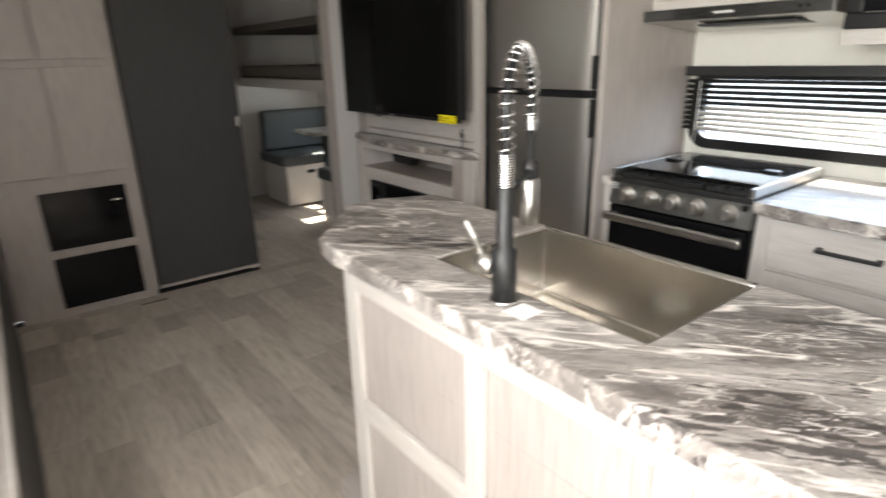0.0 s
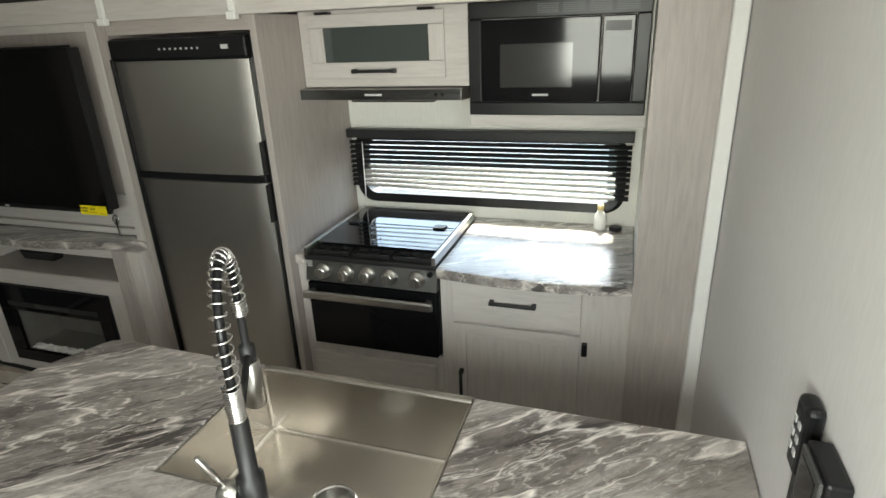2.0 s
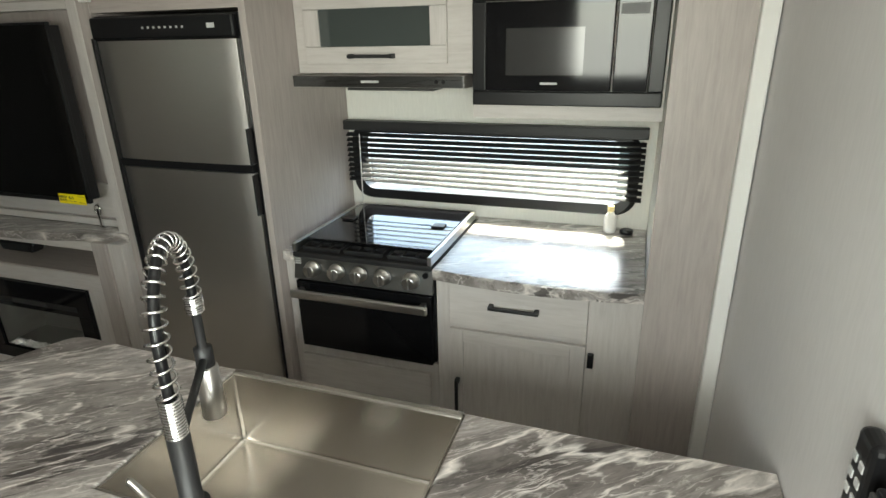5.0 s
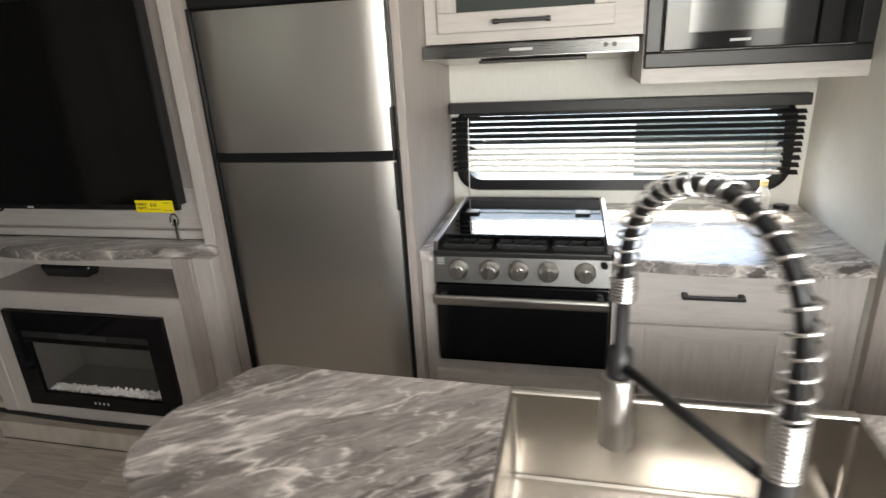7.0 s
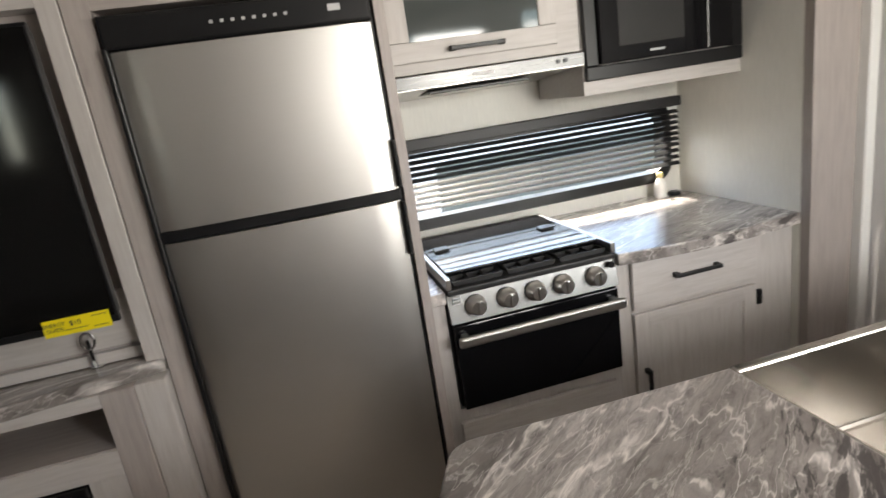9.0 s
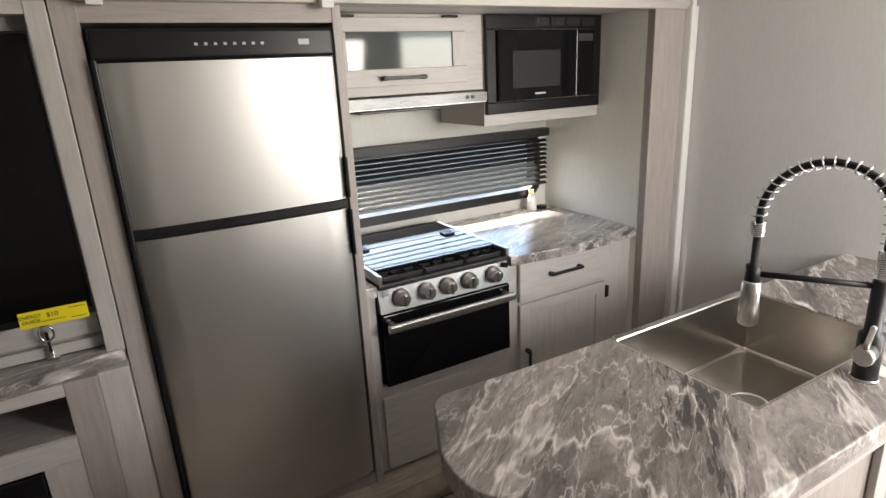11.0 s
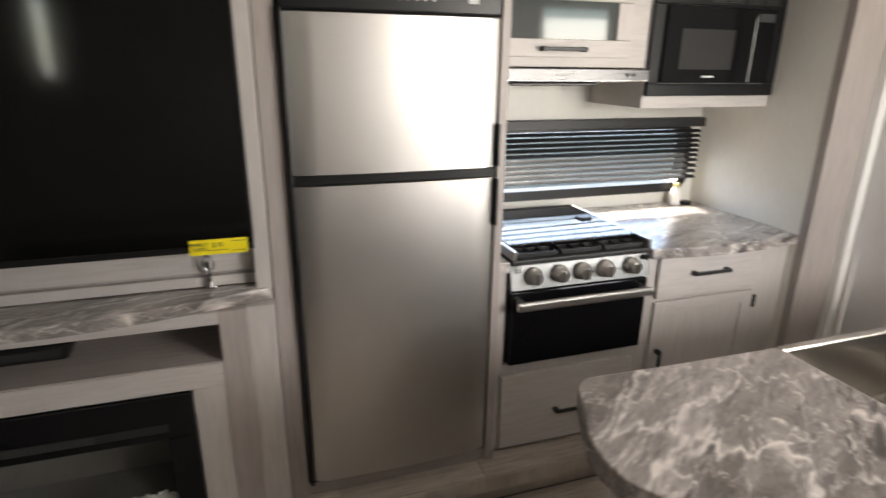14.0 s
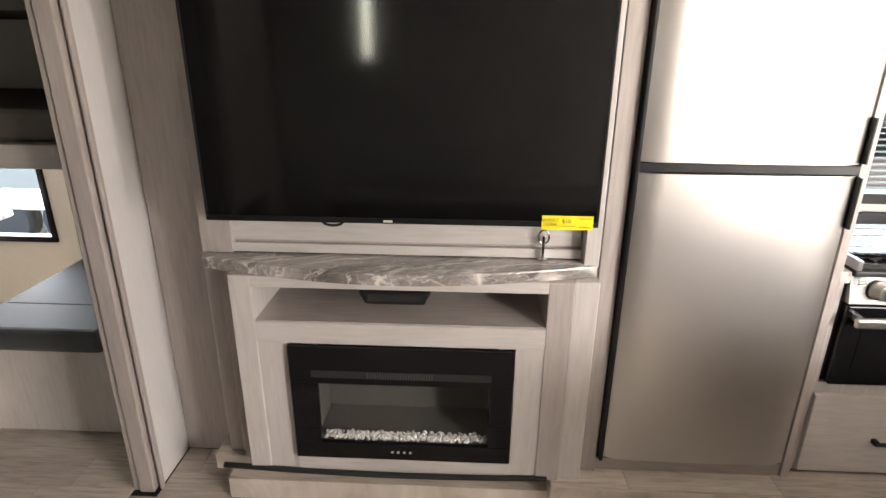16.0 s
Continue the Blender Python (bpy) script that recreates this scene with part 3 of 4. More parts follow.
# small things on the worktop by the window
pump = thing("hand_sanitiser_bottle", "small pale bottle with yellow cap on the worktop", "bottle")
part("bottle", tube(bmesh.new(), [(2.558, 0.512, 0.90), (2.558, 0.512, 0.905), (2.558, 0.512, 0.955), (2.558, 0.512, 0.968), (2.558, 0.512, 0.985)], [0.022, 0.025, 0.025, 0.018, 0.010], 18), M_WHITEP, pump)
part("cap", tube(bmesh.new(), [(2.558, 0.512, 0.985), (2.558, 0.512, 1.005)], 0.013, 14), mat("pale_yellow_plastic", (0.75, 0.62, 0.30), 0.5), pump)
puck = thing("round_cap", "small round black cap lying on the worktop", "cap")
part("disc", tube(bmesh.new(), [(2.555, 0.447, 0.90), (2.555, 0.447, 0.912), (2.555, 0.447, 0.916)], [0.026, 0.026, 0.020], 20), M_BLACK, puck)

# fridge and its surround
sur = thing("fridge_surround", "greige wood panels round the refrigerator", "cabinet")
part("side_panel", boxes((1.985, 1.665, SF, 2.615, 1.692, 1.79), bevel=0.002), M_WOOD, sur)
part("side_panel", boxes((1.985, 2.318, SF, 2.615, 2.375, 1.79), bevel=0.002), M_WOOD, sur)
part("top_panel", boxes((1.988, 1.692, 1.742, 2.615, 2.318, 1.79)), M_WOOD_H, sur)
part("bottom_panel", boxes((1.995, 1.692, SF, 2.615, 2.318, 0.198)), M_WOOD_H, sur)
fr = thing("refrigerator", "brushed stainless two-door refrigerator with black trim", "refrigerator")
part("body", boxes((1.992, 1.696, 0.200, 2.60, 2.314, 1.730), bevel=0.003), M_BLACK, fr)
part("control_panel", boxes((1.964, 1.702, 1.652, 1.991, 2.310, 1.726), bevel=0.008), M_BLACK, fr, "black control strip with small lights")
part("label", boxes((1.9625, 1.775, 1.683, 1.9638, 1.805, 1.698)), M_PALEPRINT, fr)
for k in range(8):
    part("indicator", boxes((1.9625, 1.90 + k * 0.024, 1.685, 1.9638, 1.908 + k * 0.024, 1.692)), M_PALEPRINT, fr)


def bowed(y0, y1, z0, z1, x0, bow, edge=0.012):
    """A door slab with a gently bowed front and rounded sides."""
    pts = []
    for k in range(17):
        t = k / 16
        y = y0 + (y1 - y0) * t
        round_ = edge * (1 - min(1, min(t, 1 - t) / 0.03)) ** 2
        pts.append((x0 - bow * math.sin(math.pi * t) + round_, y))
    b = prism(bmesh.new(), pts + [(1.991, y1), (1.991, y0)], z0, z1)
    for f in b.faces:
        f.smooth = abs(f.normal.z) < 0.5
    for e in b.edges:
        if any(not f.smooth for f in e.link_faces) or e.calc_face_angle(0) > 0.6:
            e.smooth = False
    return b


ud = part("freezer_door", bowed(1.706, 2.300, 1.232, 1.648, 1.963, 0.008), M_STEEL, fr, "brushed stainless steel door")
ld = part("fridge_door", bowed(1.706, 2.300, 0.222, 1.200, 1.963, 0.008), M_STEEL, fr, "brushed stainless steel door")
part("gap_strip", boxes((1.965, 1.704, 1.202, 1.991, 2.310, 1.230), bevel=0.003), M_BLACK, fr)
part("hinge_strip", boxes((1.960, 2.3015, 0.212, 1.991, 2.313, 1.658), bevel=0.003), M_BLACK, fr)
part("side_grip", boxes((1.953, 1.698, 1.235, 1.985, 1.7045, 1.36), (1.953, 1.698, 1.05, 1.985, 1.7045, 1.198), bevel=0.002), M_BLACK, fr, "black recessed side grip")

# ---- television wall ----
tw = thing("media_cabinet", "greige wood media cabinet with fireplace opening and shelf", "cabinet")
TV0, TV1 = 2.378, 3.60


def bow_x(y, ends, mid):
    t = (y - TV0) / (TV1 - TV0)
    return ends + (mid - ends) * math.sin(math.pi * max(0, min(1, t)))


FPX = 1.93
YN0, YN1, YF0, YF1 = 2.530, 3.43, 2.620, 3.332
part("back_panel", boxes((2.05, TV0, 0.92, 2.615, TV1, 1.79)), M_WOOD, tw)
part("frame_post", boxes((1.985, TV0, 0.905, 2.05, TV0 + 0.045, 1.79), bevel=0.003), M_FRONT, tw)
part("frame_post", boxes((2.022, TV1 - 0.09, 0.913, 2.30, TV1 + 0.01, 1.79), bevel=0.003), M_WOOD, tw)
part("end_panel", boxes((2.20, TV1 + 0.012, 0.0, 2.615, 3.872, 1.79), bevel=0.003), M_WOOD, tw)
part("inset_panel", boxes((2.035, TV0 + 0.05, 0.955, 2.05, TV1 - 0.06, 1.10), bevel=0.002), M_FRONT_H, tw)
part("ledge", boxes((2.03, TV0 + 0.045, 0.915, 2.05, TV1 - 0.02, 0.945), bevel=0.002), M_FRONT_H, tw)
part("upper_board", boxes((1.985, TV0 + 0.045, 1.76, 2.05, TV1 - 0.02, 1.79)), M_FRONT_H, tw)
# lower front: posts, rails, niche
part("post", boxes((FPX + 0.01, TV0, SF, 2.30, TV0 + 0.075, 0.875), bevel=0.004), M_FRONT, tw)
part("post", boxes((FPX, TV0 + 0.075, SF, 2.30, YN0, 0.875), bevel=0.003), M_WOOD, tw)
part("post", boxes((FPX, YN1, SF, 2.30, 3.50, 0.875), bevel=0.003), M_FRONT, tw)
part("post", boxes((1.985, 3.505, SF, 2.30, 3.545, 0.875), bevel=0.003), M_WOOD, tw)
part("post", boxes((2.02, 3.55, SF, 2.30, 3.61, 0.875), bevel=0.003), M_WOOD, tw)
part("side_panel", boxes((FPX + 0.004, YN0, SF, 2.30, YF0 - 0.003, 0.68)), M_FRONT, tw)
part("side_panel", boxes((FPX + 0.004, YF1 + 0.003, SF, 2.30, YN1, 0.68)), M_FRONT, tw)
part("rail", boxes((FPX, YN0, 0.648, 2.30, YN1, 0.720), bevel=0.002), M_FRONT_H, tw)
part("rail", boxes((FPX, YN0, 0.838, 2.30, YN1, 0.875), bevel=0.002), M_FRONT_H, tw)
part("rail", boxes((FPX, YF0 - 0.003, SF, 2.30, YF1 + 0.003, 0.218), bevel=0.002), M_FRONT_H, tw)
part("niche_back", boxes((2.20, YN0, 0.720, 2.22, YN1, 0.838)), M_WOOD_H, tw)
part("niche_floor", boxes((FPX + 0.005, YN0, 0.714, 2.20, YN1, 0.724)), M_WOOD_H, tw)
tb = bmesh.new()
tube(tb, [(bow_x(y, 1.95, FPX) - 0.012, y, SF + 0.006) for y in np.linspace(2.49, 3.60, 14)], 0.010, 8)
seal = mesh_ob("floor_seal", tb, M_RUBBER)
tagged(seal, "black rubber seal along the media cabinet base", "seal", kind="structure")

sh = [(bow_x(y, 1.985, 1.875), y) for y in np.linspace(TV0 + 0.004, TV1 - 0.004, 22)]
sh = [(sh[0][0] + 0.06, TV0)] + [(sh[0][0] + 0.03, TV0 + 0.002)] + sh + [(sh[-1][0] + 0.03, TV1 - 0.002)] + [(sh[-1][0] + 0.06, TV1)]
shelf = thing("mantel_shelf", "grey stone-patterned laminate mantel shelf, bowed front", "shelf")
part("top", prism(bmesh.new(), sh + [(2.30, TV1), (2.30, TV0)], 0.877, 0.912, 0.006), M_MARBLE_K, shelf)

fp = thing("electric_fireplace", "black electric fireplace with clear crystal bed", "fireplace")
part("frame", boxes((FPX - 0.014, YF0, 0.222, FPX + 0.004, YF1, 0.285), (FPX - 0.014, YF0, 0.512, FPX + 0.004, YF1, 0.645), (FPX - 0.014, YF0, 0.285, FPX + 0.004, YF0 + 0.075, 0.512), (FPX - 0.014, YF1 - 0.088, 0.285, FPX + 0.004, YF1, 0.512), bevel=0.002), M_BLACKG, fp)
part("glass", boxes((FPX - 0.004, YF0 + 0.075, 0.285, FPX, YF1 - 0.088, 0.512)), M_GLASS, fp).visible_shadow = False
# firebox grey lightened to carry the floor's reflection in the glass
part("firebox", boxes((2.14, YF0 + 0.04, 0.27, 2.15, YF1 - 0.04, 0.53), (FPX + 0.005, YF0 + 0.04, 0.265, 2.14, YF1 - 0.04, 0.277), (FPX + 0.005, YF0 + 0.04, 0.525, 2.14, YF1 - 0.04, 0.535), (FPX + 0.005, YF0 + 0.055, 0.277, 2.14, YF0 + 0.066, 0.525), (FPX + 0.005, YF1 - 0.066, 0.277, 2.14, YF1 - 0.055, 0.525)), mat("firebox_reflection_grey", (0.10, 0.095, 0.088), 0.3), fp)
part("vent", boxes((FPX - 0.0165, YF0 + 0.07, 0.536, FPX - 0.0145, YF1 - 0.07, 0.562), bevel=0.0008), M_RUBBER, fp)
for k in range(26):
    part("vent_bar", boxes((FPX - 0.0185, 2.875 + k * 0.0082, 0.538, FPX - 0.0168, 2.878 + k * 0.0082, 0.560)), M_GREYP, fp)
for k in range(4):
    part("touch_mark", boxes((FPX - 0.0152, 2.945 + k * 0.02, 0.250, FPX - 0.0142, 2.953 + k * 0.02, 0.258)), M_PALEPRINT, fp)
cr = bmesh.new()
rnd = random.Random(5)
for k in range(600):
    c = Vector((rnd.uniform(FPX + 0.012, FPX + 0.045), rnd.uniform(YF0 + 0.078, YF1 - 0.092), 0.283 + rnd.random() ** 2 * 0.012))
    r = rnd.uniform(0.004, 0.008)
    bmesh.ops.create_icosphere(cr, subdivisions=1, radius=r, matrix=Matrix.LocRotScale(c, Euler((rnd.random() * 6, rnd.random() * 6, 0)), (1, rnd.uniform(0.6, 1.3), rnd.uniform(0.6, 1.1))))
part("crystal_bed", cr, mat("clear_crystal", (0.86, 0.85, 0.84), 0.08, 0.0, Transmission_Weight=0.35, IOR=1.45), fp, "bed of clear glass crystals")
fp.children[-1]["kind"] = "stuff"

tv = thing("television", "large black flat-screen television on the wall", "television")
TX, T0, T1, TZ0, TZ1 = 1.888, 2.416, 3.515, 1.062, 1.716
part("back", boxes((TX + 0.012, T0 + 0.01, TZ0 + 0.01, TX + 0.055, T1 - 0.01, TZ1 - 0.01), (TX + 0.055, 2.75, 1.25, 2.049, 3.15, 1.55), bevel=0.004), M_BLACK, tv)
part("bezel", boxes((TX - 0.003, T0, TZ0, TX + 0.012, T1, TZ0 + 0.016), (TX - 0.003, T0, TZ1 - 0.007, TX + 0.012, T1, TZ1), (TX - 0.003, T0, TZ0 + 0.016, TX + 0.012, T0 + 0.007, TZ1 - 0.007), (TX - 0.003, T1 - 0.007, TZ0 + 0.016, TX + 0.012, T1, TZ1 - 0.007), bevel=0.0015), M_BLACK, tv)
part("screen", boxes((TX, T0 + 0.006, TZ0 + 0.015, TX + 0.011, T1 - 0.006, TZ1 - 0.006)), M_SCREEN, tv)
part("maker_mark", boxes((TX - 0.0042, 2.985, TZ0 + 0.004, TX - 0.0032, 3.010, TZ0 + 0.011)), M_PALEPRINT, tv)
part("receiver", tube(bmesh.new(), [(TX + 0.004, 3.155 + 0.03 * math.cos(a), TZ0 + 0.004 - 0.014 * math.sin(a)) for a in np.linspace(0, math.pi, 9)], 0.004, 8), M_BLACK, tv)

tag = thing("energy_label", "yellow paper energy label on the television corner", "label")
part("paper", boxes((TX - 0.0062, 2.432, 1.056, TX - 0.0052, 2.572, 1.096)), M_YELLOW, tag)
lettering("print", "ENERGY\nGUIDE", 0.0125, Matrix.Translation((TX - 0.0068, 2.549, 1.077)) @ FACE, M_PRINT, tag)
lettering("print", "$10", 0.016, Matrix.Translation((TX - 0.0068, 2.505, 1.081)) @ FACE, M_PRINT, tag)
part("print_box", boxes((TX - 0.0068, 2.437, 1.063, TX - 0.0063, 2.470, 1.0645), (TX - 0.0068, 2.480, 1.0665, TX - 0.0063, 2.53, 1.068), (TX - 0.0068, 2.437, 1.088, TX - 0.0063, 2.470, 1.0895)), M_PRINT, tag)

la = thing("television_latch", "chrome toggle latch under the television", "latch")
lb = boxes((2.015, 2.53, 0.9125, 2.034, 2.56, 0.918), (2.01, 2.54, 0.918, 2.022, 2.55, 0.995), bevel=0.002)
tube(lb, [(2.012, 2.545 + 0.016 * math.cos(a), 0.99 + 0.022 * math.sin(a)) for a in np.linspace(0, 2 * math.pi, 16, endpoint=False)], 0.0035, 8, closed=True)
part("clasp", lb, M_CHROME, la)
sb = thing("sound_bar", "small black speaker under the mantel shelf", "speaker")
sbm = boxes((1.934, 2.882, 0.786, 1.995, 3.102, 0.836), bevel=0.012, seg=3)
for v in sbm.verts:
    if v.co.z < 0.80:
        v.co.y += 0.014 if v.co.y < 3.0 else -0.014
part("body", sbm, M_BLACK, sb)
part("grille", boxes((1.9325, 2.91, 0.801, 1.9338, 3.074, 0.822)), M_RUBBER, sb)

# ---- peninsula ----
pen = thing("peninsula_cabinet", "pale wood peninsula cabinet with framed panels", "cabinet")
for dims in ((0.76, YW + 0.002, 0.0, 1.215, 0.659, 0.87), (0.76, 1.341, 0.0, 1.215, 1.50, 0.87), (0.76, 0.66, 0.0, 1.215, 1.34, 0.66), (0.76, 0.66, 0.661, 0.83, 1.34, 0.87)):
    part("panel", boxes(dims), M_WOOD, pen)
part("end", prism(bmesh.new(), [(0.76, 1.502), (1.215, 1.502), (1.215, 1.74), (1.08, 1.80), (0.98, 1.78)], 0.0, 0.87), M_FRONT, pen)
part("toe_kick", boxes((0.765, YW + 0.004, 0.001, 1.22, 1.70, 0.06)), M_WOOD_H, pen)
for y0 in (0.165, 0.56, 0.98, 1.46):
    part("stile", boxes((0.742, y0, 0.02, 0.7585, y0 + 0.055, 0.868), bevel=0.002), M_FRONT, pen)
for y0, y1 in ((0.220, 0.56), (0.615, 0.98), (1.035, 1.46)):
    for z0, z1 in ((0.02, 0.08), (0.43, 0.49), (0.808, 0.868)):
        part("rail", boxes((0.742, y0, z0, 0.7585, y1, z1), bevel=0.002), M_FRONT_H, pen)

SY0, SY1, SX0 = 0.720, 1.288, 0.870
edge = [(1.264, YW + 0.003), (1.264, SY0), (SX0, SY0), (SX0, SY1), (1.264, SY1), (1.270, 1.60), (1.278, 1.765)]
edge += [(1.278 - 0.05 * (1 - math.cos(a)), 1.765 + 0.06 * math.sin(a)) for a in np.linspace(0.2, 1.2, 5)]
edge += [(1.10, 1.888), (1.045, 1.896), (0.99, 1.890), (0.945, 1.862), (0.735, 1.62), (0.716, 1.52), (0.710, 0.80), (0.702, YW + 0.003)]
ptop = thing("peninsula_worktop", "grey and cream stone-patterned laminate peninsula worktop", "worktop")
tp = bmesh.new()
prism(tp, edge, 0.884, 0.915, 0.004)
part("top", tp, M_MARBLE, ptop)
part("edge_strip", prism(bmesh.new(), edge, 0.872, 0.8835), M_MARBLE, ptop)

sink = thing("apron_sink", "stainless steel apron sink set in the peninsula", "sink")
zr, zf = 0.9165, 0.725
x0, x1, y0, y1 = SX0 + 0.001, 1.268, SY0 + 0.001, SY1 - 0.001
bw = bmesh.new()
box(bw, x0 + 0.004, y0 + 0.004, zf, x1 - 0.022, y1 - 0.004, 0.95)
bmesh.ops.delete(bw, geom=[f for f in bw.faces if f.normal.z > 0.5], context="FACES")
bmesh.ops.bevel(bw, geom=[e for e in bw.edges if len(e.link_faces) == 2], offset=0.012, segments=3, affect="EDGES", profile=0.5)
bmesh.ops.bisect_plane(bw, geom=bw.verts[:] + bw.edges[:] + bw.faces[:], plane_co=(0, 0, 0.905), plane_no=(0, 0, 1), clear_outer=True)
bmesh.ops.reverse_faces(bw, faces=bw.faces[:])
part("bowl", bw, M_SINK, sink)
part("apron", boxes((x1 - 0.0225, y0, 0.665, x1, y1, zr), bevel=0.005), M_SINK, sink)
part("rim", boxes((x0, y0, 0.900, x0 + 0.006, y1, 0.912), (x0 + 0.006, y0, 0.900, x1 - 0.023, y0 + 0.006, 0.912), (x0 + 0.006, y1 - 0.006, 0.900, x1 - 0.023, y1, 0.912), bevel=0.002), M_SINK, sink)
cx, cy = 1.052, 1.0
part("drain_ring", tube(bmesh.new(), [(cx + 0.050 * math.cos(a), cy + 0.050 * math.sin(a), zf + 0.001) for a in np.linspace(0, 2 * math.pi, 28, endpoint=False)], 0.006, 8, closed=True), M_CHROME, sink, "chrome drain ring")
part("drain_basket", tube(bmesh.new(), [(cx, cy, zf + 0.0005), (cx, cy, zf + 0.002), (cx, cy, zf + 0.004)], [0.044, 0.044, 0.006], 20), M_NICKEL, sink)

# faucet
FXB, FYB = 0.815, 0.998
fa = thing("spring_faucet", "matt black pull-down faucet with chrome spring coil", "faucet")
part("base_ring", tube(bmesh.new(), [(FXB, FYB, 0.9152), (FXB, FYB, 0.922)], [0.030, 0.028], 24), M_CHROME, fa)
part("column", tube(bmesh.new(), [(FXB, FYB, 0.922), (FXB, FYB, 1.020), (FXB, FYB, 1.025), (FXB, FYB, 1.138), (FXB, FYB, 1.146)], [0.024, 0.024, 0.016, 0.016, 0.014], 24), M_BLACKM, fa, "matt black column")
HX, UXF, UYF = 0.232, 0.845, 0.535   # reach of the arch and its bearing, out over the bowl


def over(d, z):
    return (FXB + d * UXF, FYB + d * UYF, z)


arch = [over(0, 1.140 + 0.122 * k / 6) for k in range(7)]
arch += [over(HX / 2 - HX / 2 * math.cos(a), 1.262 + 0.116 * math.sin(a)) for a in np.linspace(0, math.pi, 22)[1:]]
arch += [over(HX, 1.262 - 0.02 * k) for k in range(1, 3)]
part("hose", tube(bmesh.new(), arch, 0.0078, 12), M_BLACK, fa, "black flexible hose")


def coil(path, turns, radius, wire_r, steps=14):
    P = [Vector(p) for p in path]
    L = [0.0]
    for a, b in zip(P, P[1:]):
        L.append(L[-1] + (b - a).length)
    pts, total = [], L[-1]
    for k in range(int(turns * steps) + 1):
        s = total * k / (turns * steps)
        j = max(i for i in range(len(L)) if L[i] <= s + 1e-9)
        j = min(j, len(P) - 2)
        t = (s - L[j]) / (L[j + 1] - L[j])
        c, d = P[j].lerp(P[j + 1], t), (P[j + 1] - P[j]).normalized()
        side = Vector((0, 1, 0))
        n_ = d.cross(side)
        a = 2 * math.pi * k / steps
        pts.append(c + (side * math.cos(a) + n_ * math.sin(a)) * radius)
    return tube(bmesh.new(), pts, wire_r, 6)


part("spring", coil(arch[3:], 24, 0.0150, 0.0020), M_CHROME, fa, "chrome spring coil")
part("spring_collar", coil(arch[:4], 13, 0.0135, 0.0026), M_CHROME, fa, "tight chrome coil")
part("spring_end", coil([over(HX, 1.245), over(HX, 1.215)], 7, 0.0135, 0.0022), M_CHROME, fa)
part("spray_stem", tube(bmesh.new(), [over(HX, 1.225), over(HX, 1.149), over(HX, 1.146), over(HX, 1.104)], [0.008, 0.008, 0.016, 0.016], 18), M_BLACKM, fa)
part("spray_head", tube(bmesh.new(), [over(HX, 1.110), over(HX, 1.106), over(HX, 1.008), over(HX, 1.004)], [0.017, 0.020, 0.0215, 0.017], 24), M_NICKEL, fa, "brushed nickel spray head")
part("dock_arm", tube(bmesh.new(), [over(0, 1.126), over(HX - 0.013, 1.126)], 0.0068, 12), M_BLACKM, fa)
part("lever_hub", tube(bmesh.new(), [(FXB - 0.006, FYB + 0.02, 0.985), (FXB - 0.012, FYB + 0.052, 0.985), (FXB - 0.012, FYB + 0.056, 0.985)], [0.020, 0.020, 0.017], 20), M_NICKEL, fa)
part("lever", tube(bmesh.new(), [(FXB - 0.010, FYB + 0.045, 0.995), (FXB - 0.03, FYB + 0.075, 1.065), (FXB - 0.031, FYB + 0.076, 1.069)], [0.006, 0.0055, 0.003], 12), M_NICKEL, fa)
note = thing("paper_tag", "small white paper tag under the faucet base", "paper")
part("sheet", boxes((FXB - 0.035, FYB - 0.085, 0.9153, FXB + 0.02, FYB - 0.034, 0.9163)), M_WHITEP, note)

# switches on the white wall
sw = thing("wall_remote", "black remote control in its wall holder", "remote")
part("body", boxes((0.925, YW + 0.0005, 1.118, 0.975, YW + 0.026, 1.235), bevel=0.010, seg=3), M_BLACK, sw)
for j in range(2):
    for k in range(3):
        part("button", boxes((0.934 + j * 0.020, YW + 0.0262, 1.15 + k * 0.022, 0.945 + j * 0.020, YW + 0.0278, 1.160 + k * 0.022)), M_PALEPRINT, sw)
pl = thing("control_panel", "black control panel with screen on the white wall", "switch panel")
part("case", boxes((0.81, YW + 0.0005, 1.105, 0.895, YW + 0.030, 1.215), bevel=0.005), M_BLACK, pl)
part("bezel", boxes((0.815, YW + 0.0305, 1.110, 0.890, YW + 0.036, 1.210), bevel=0.002), M_GREYP, pl)
part("screen", boxes((0.826, YW + 0.0362, 1.135, 0.879, YW + 0.0372, 1.200)), M_SCREEN, pl)
ou = thing("wall_outlet", "black socket outlet plate above the worktop", "outlet")
part("plate", boxes((0.905, YW + 0.0005, 1.000, 0.985, YW + 0.008, 1.095), bevel=0.003), M_BLACK, ou)
part("socket", boxes((0.928, YW + 0.0085, 1.052, 0.960, YW + 0.0105, 1.088), bevel=0.0006), M_GREYP, ou)
part("socket", boxes((0.928, YW + 0.0085, 1.012, 0.960, YW + 0.0105, 1.048), bevel=0.0006), M_GREYP, ou)

# ---- rear wall: barn door, pantry, bench ----
bd = thing("sliding_door", "dark charcoal sliding barn door, slid open", "door")
part("leaf", boxes((0.735, 3.9850, 0.045, 1.375, 4.0200, 1.93), bevel=0.003), M_DARKWOOD, bd)
part("bottom_edge", boxes((0.735, 3.9800, 0.025, 1.375, 4.0250, 0.043)), M_WOOD_H, bd)
part("finger_pull", boxes((1.345, 3.9760, 0.98, 1.365, 3.9845, 1.04), bevel=0.002), M_NICKEL, bd)
part("track", boxes((0.62, 3.9900, 1.945, 2.0, 4.0300, 1.975), bevel=0.003), M_BLACKM, bd)

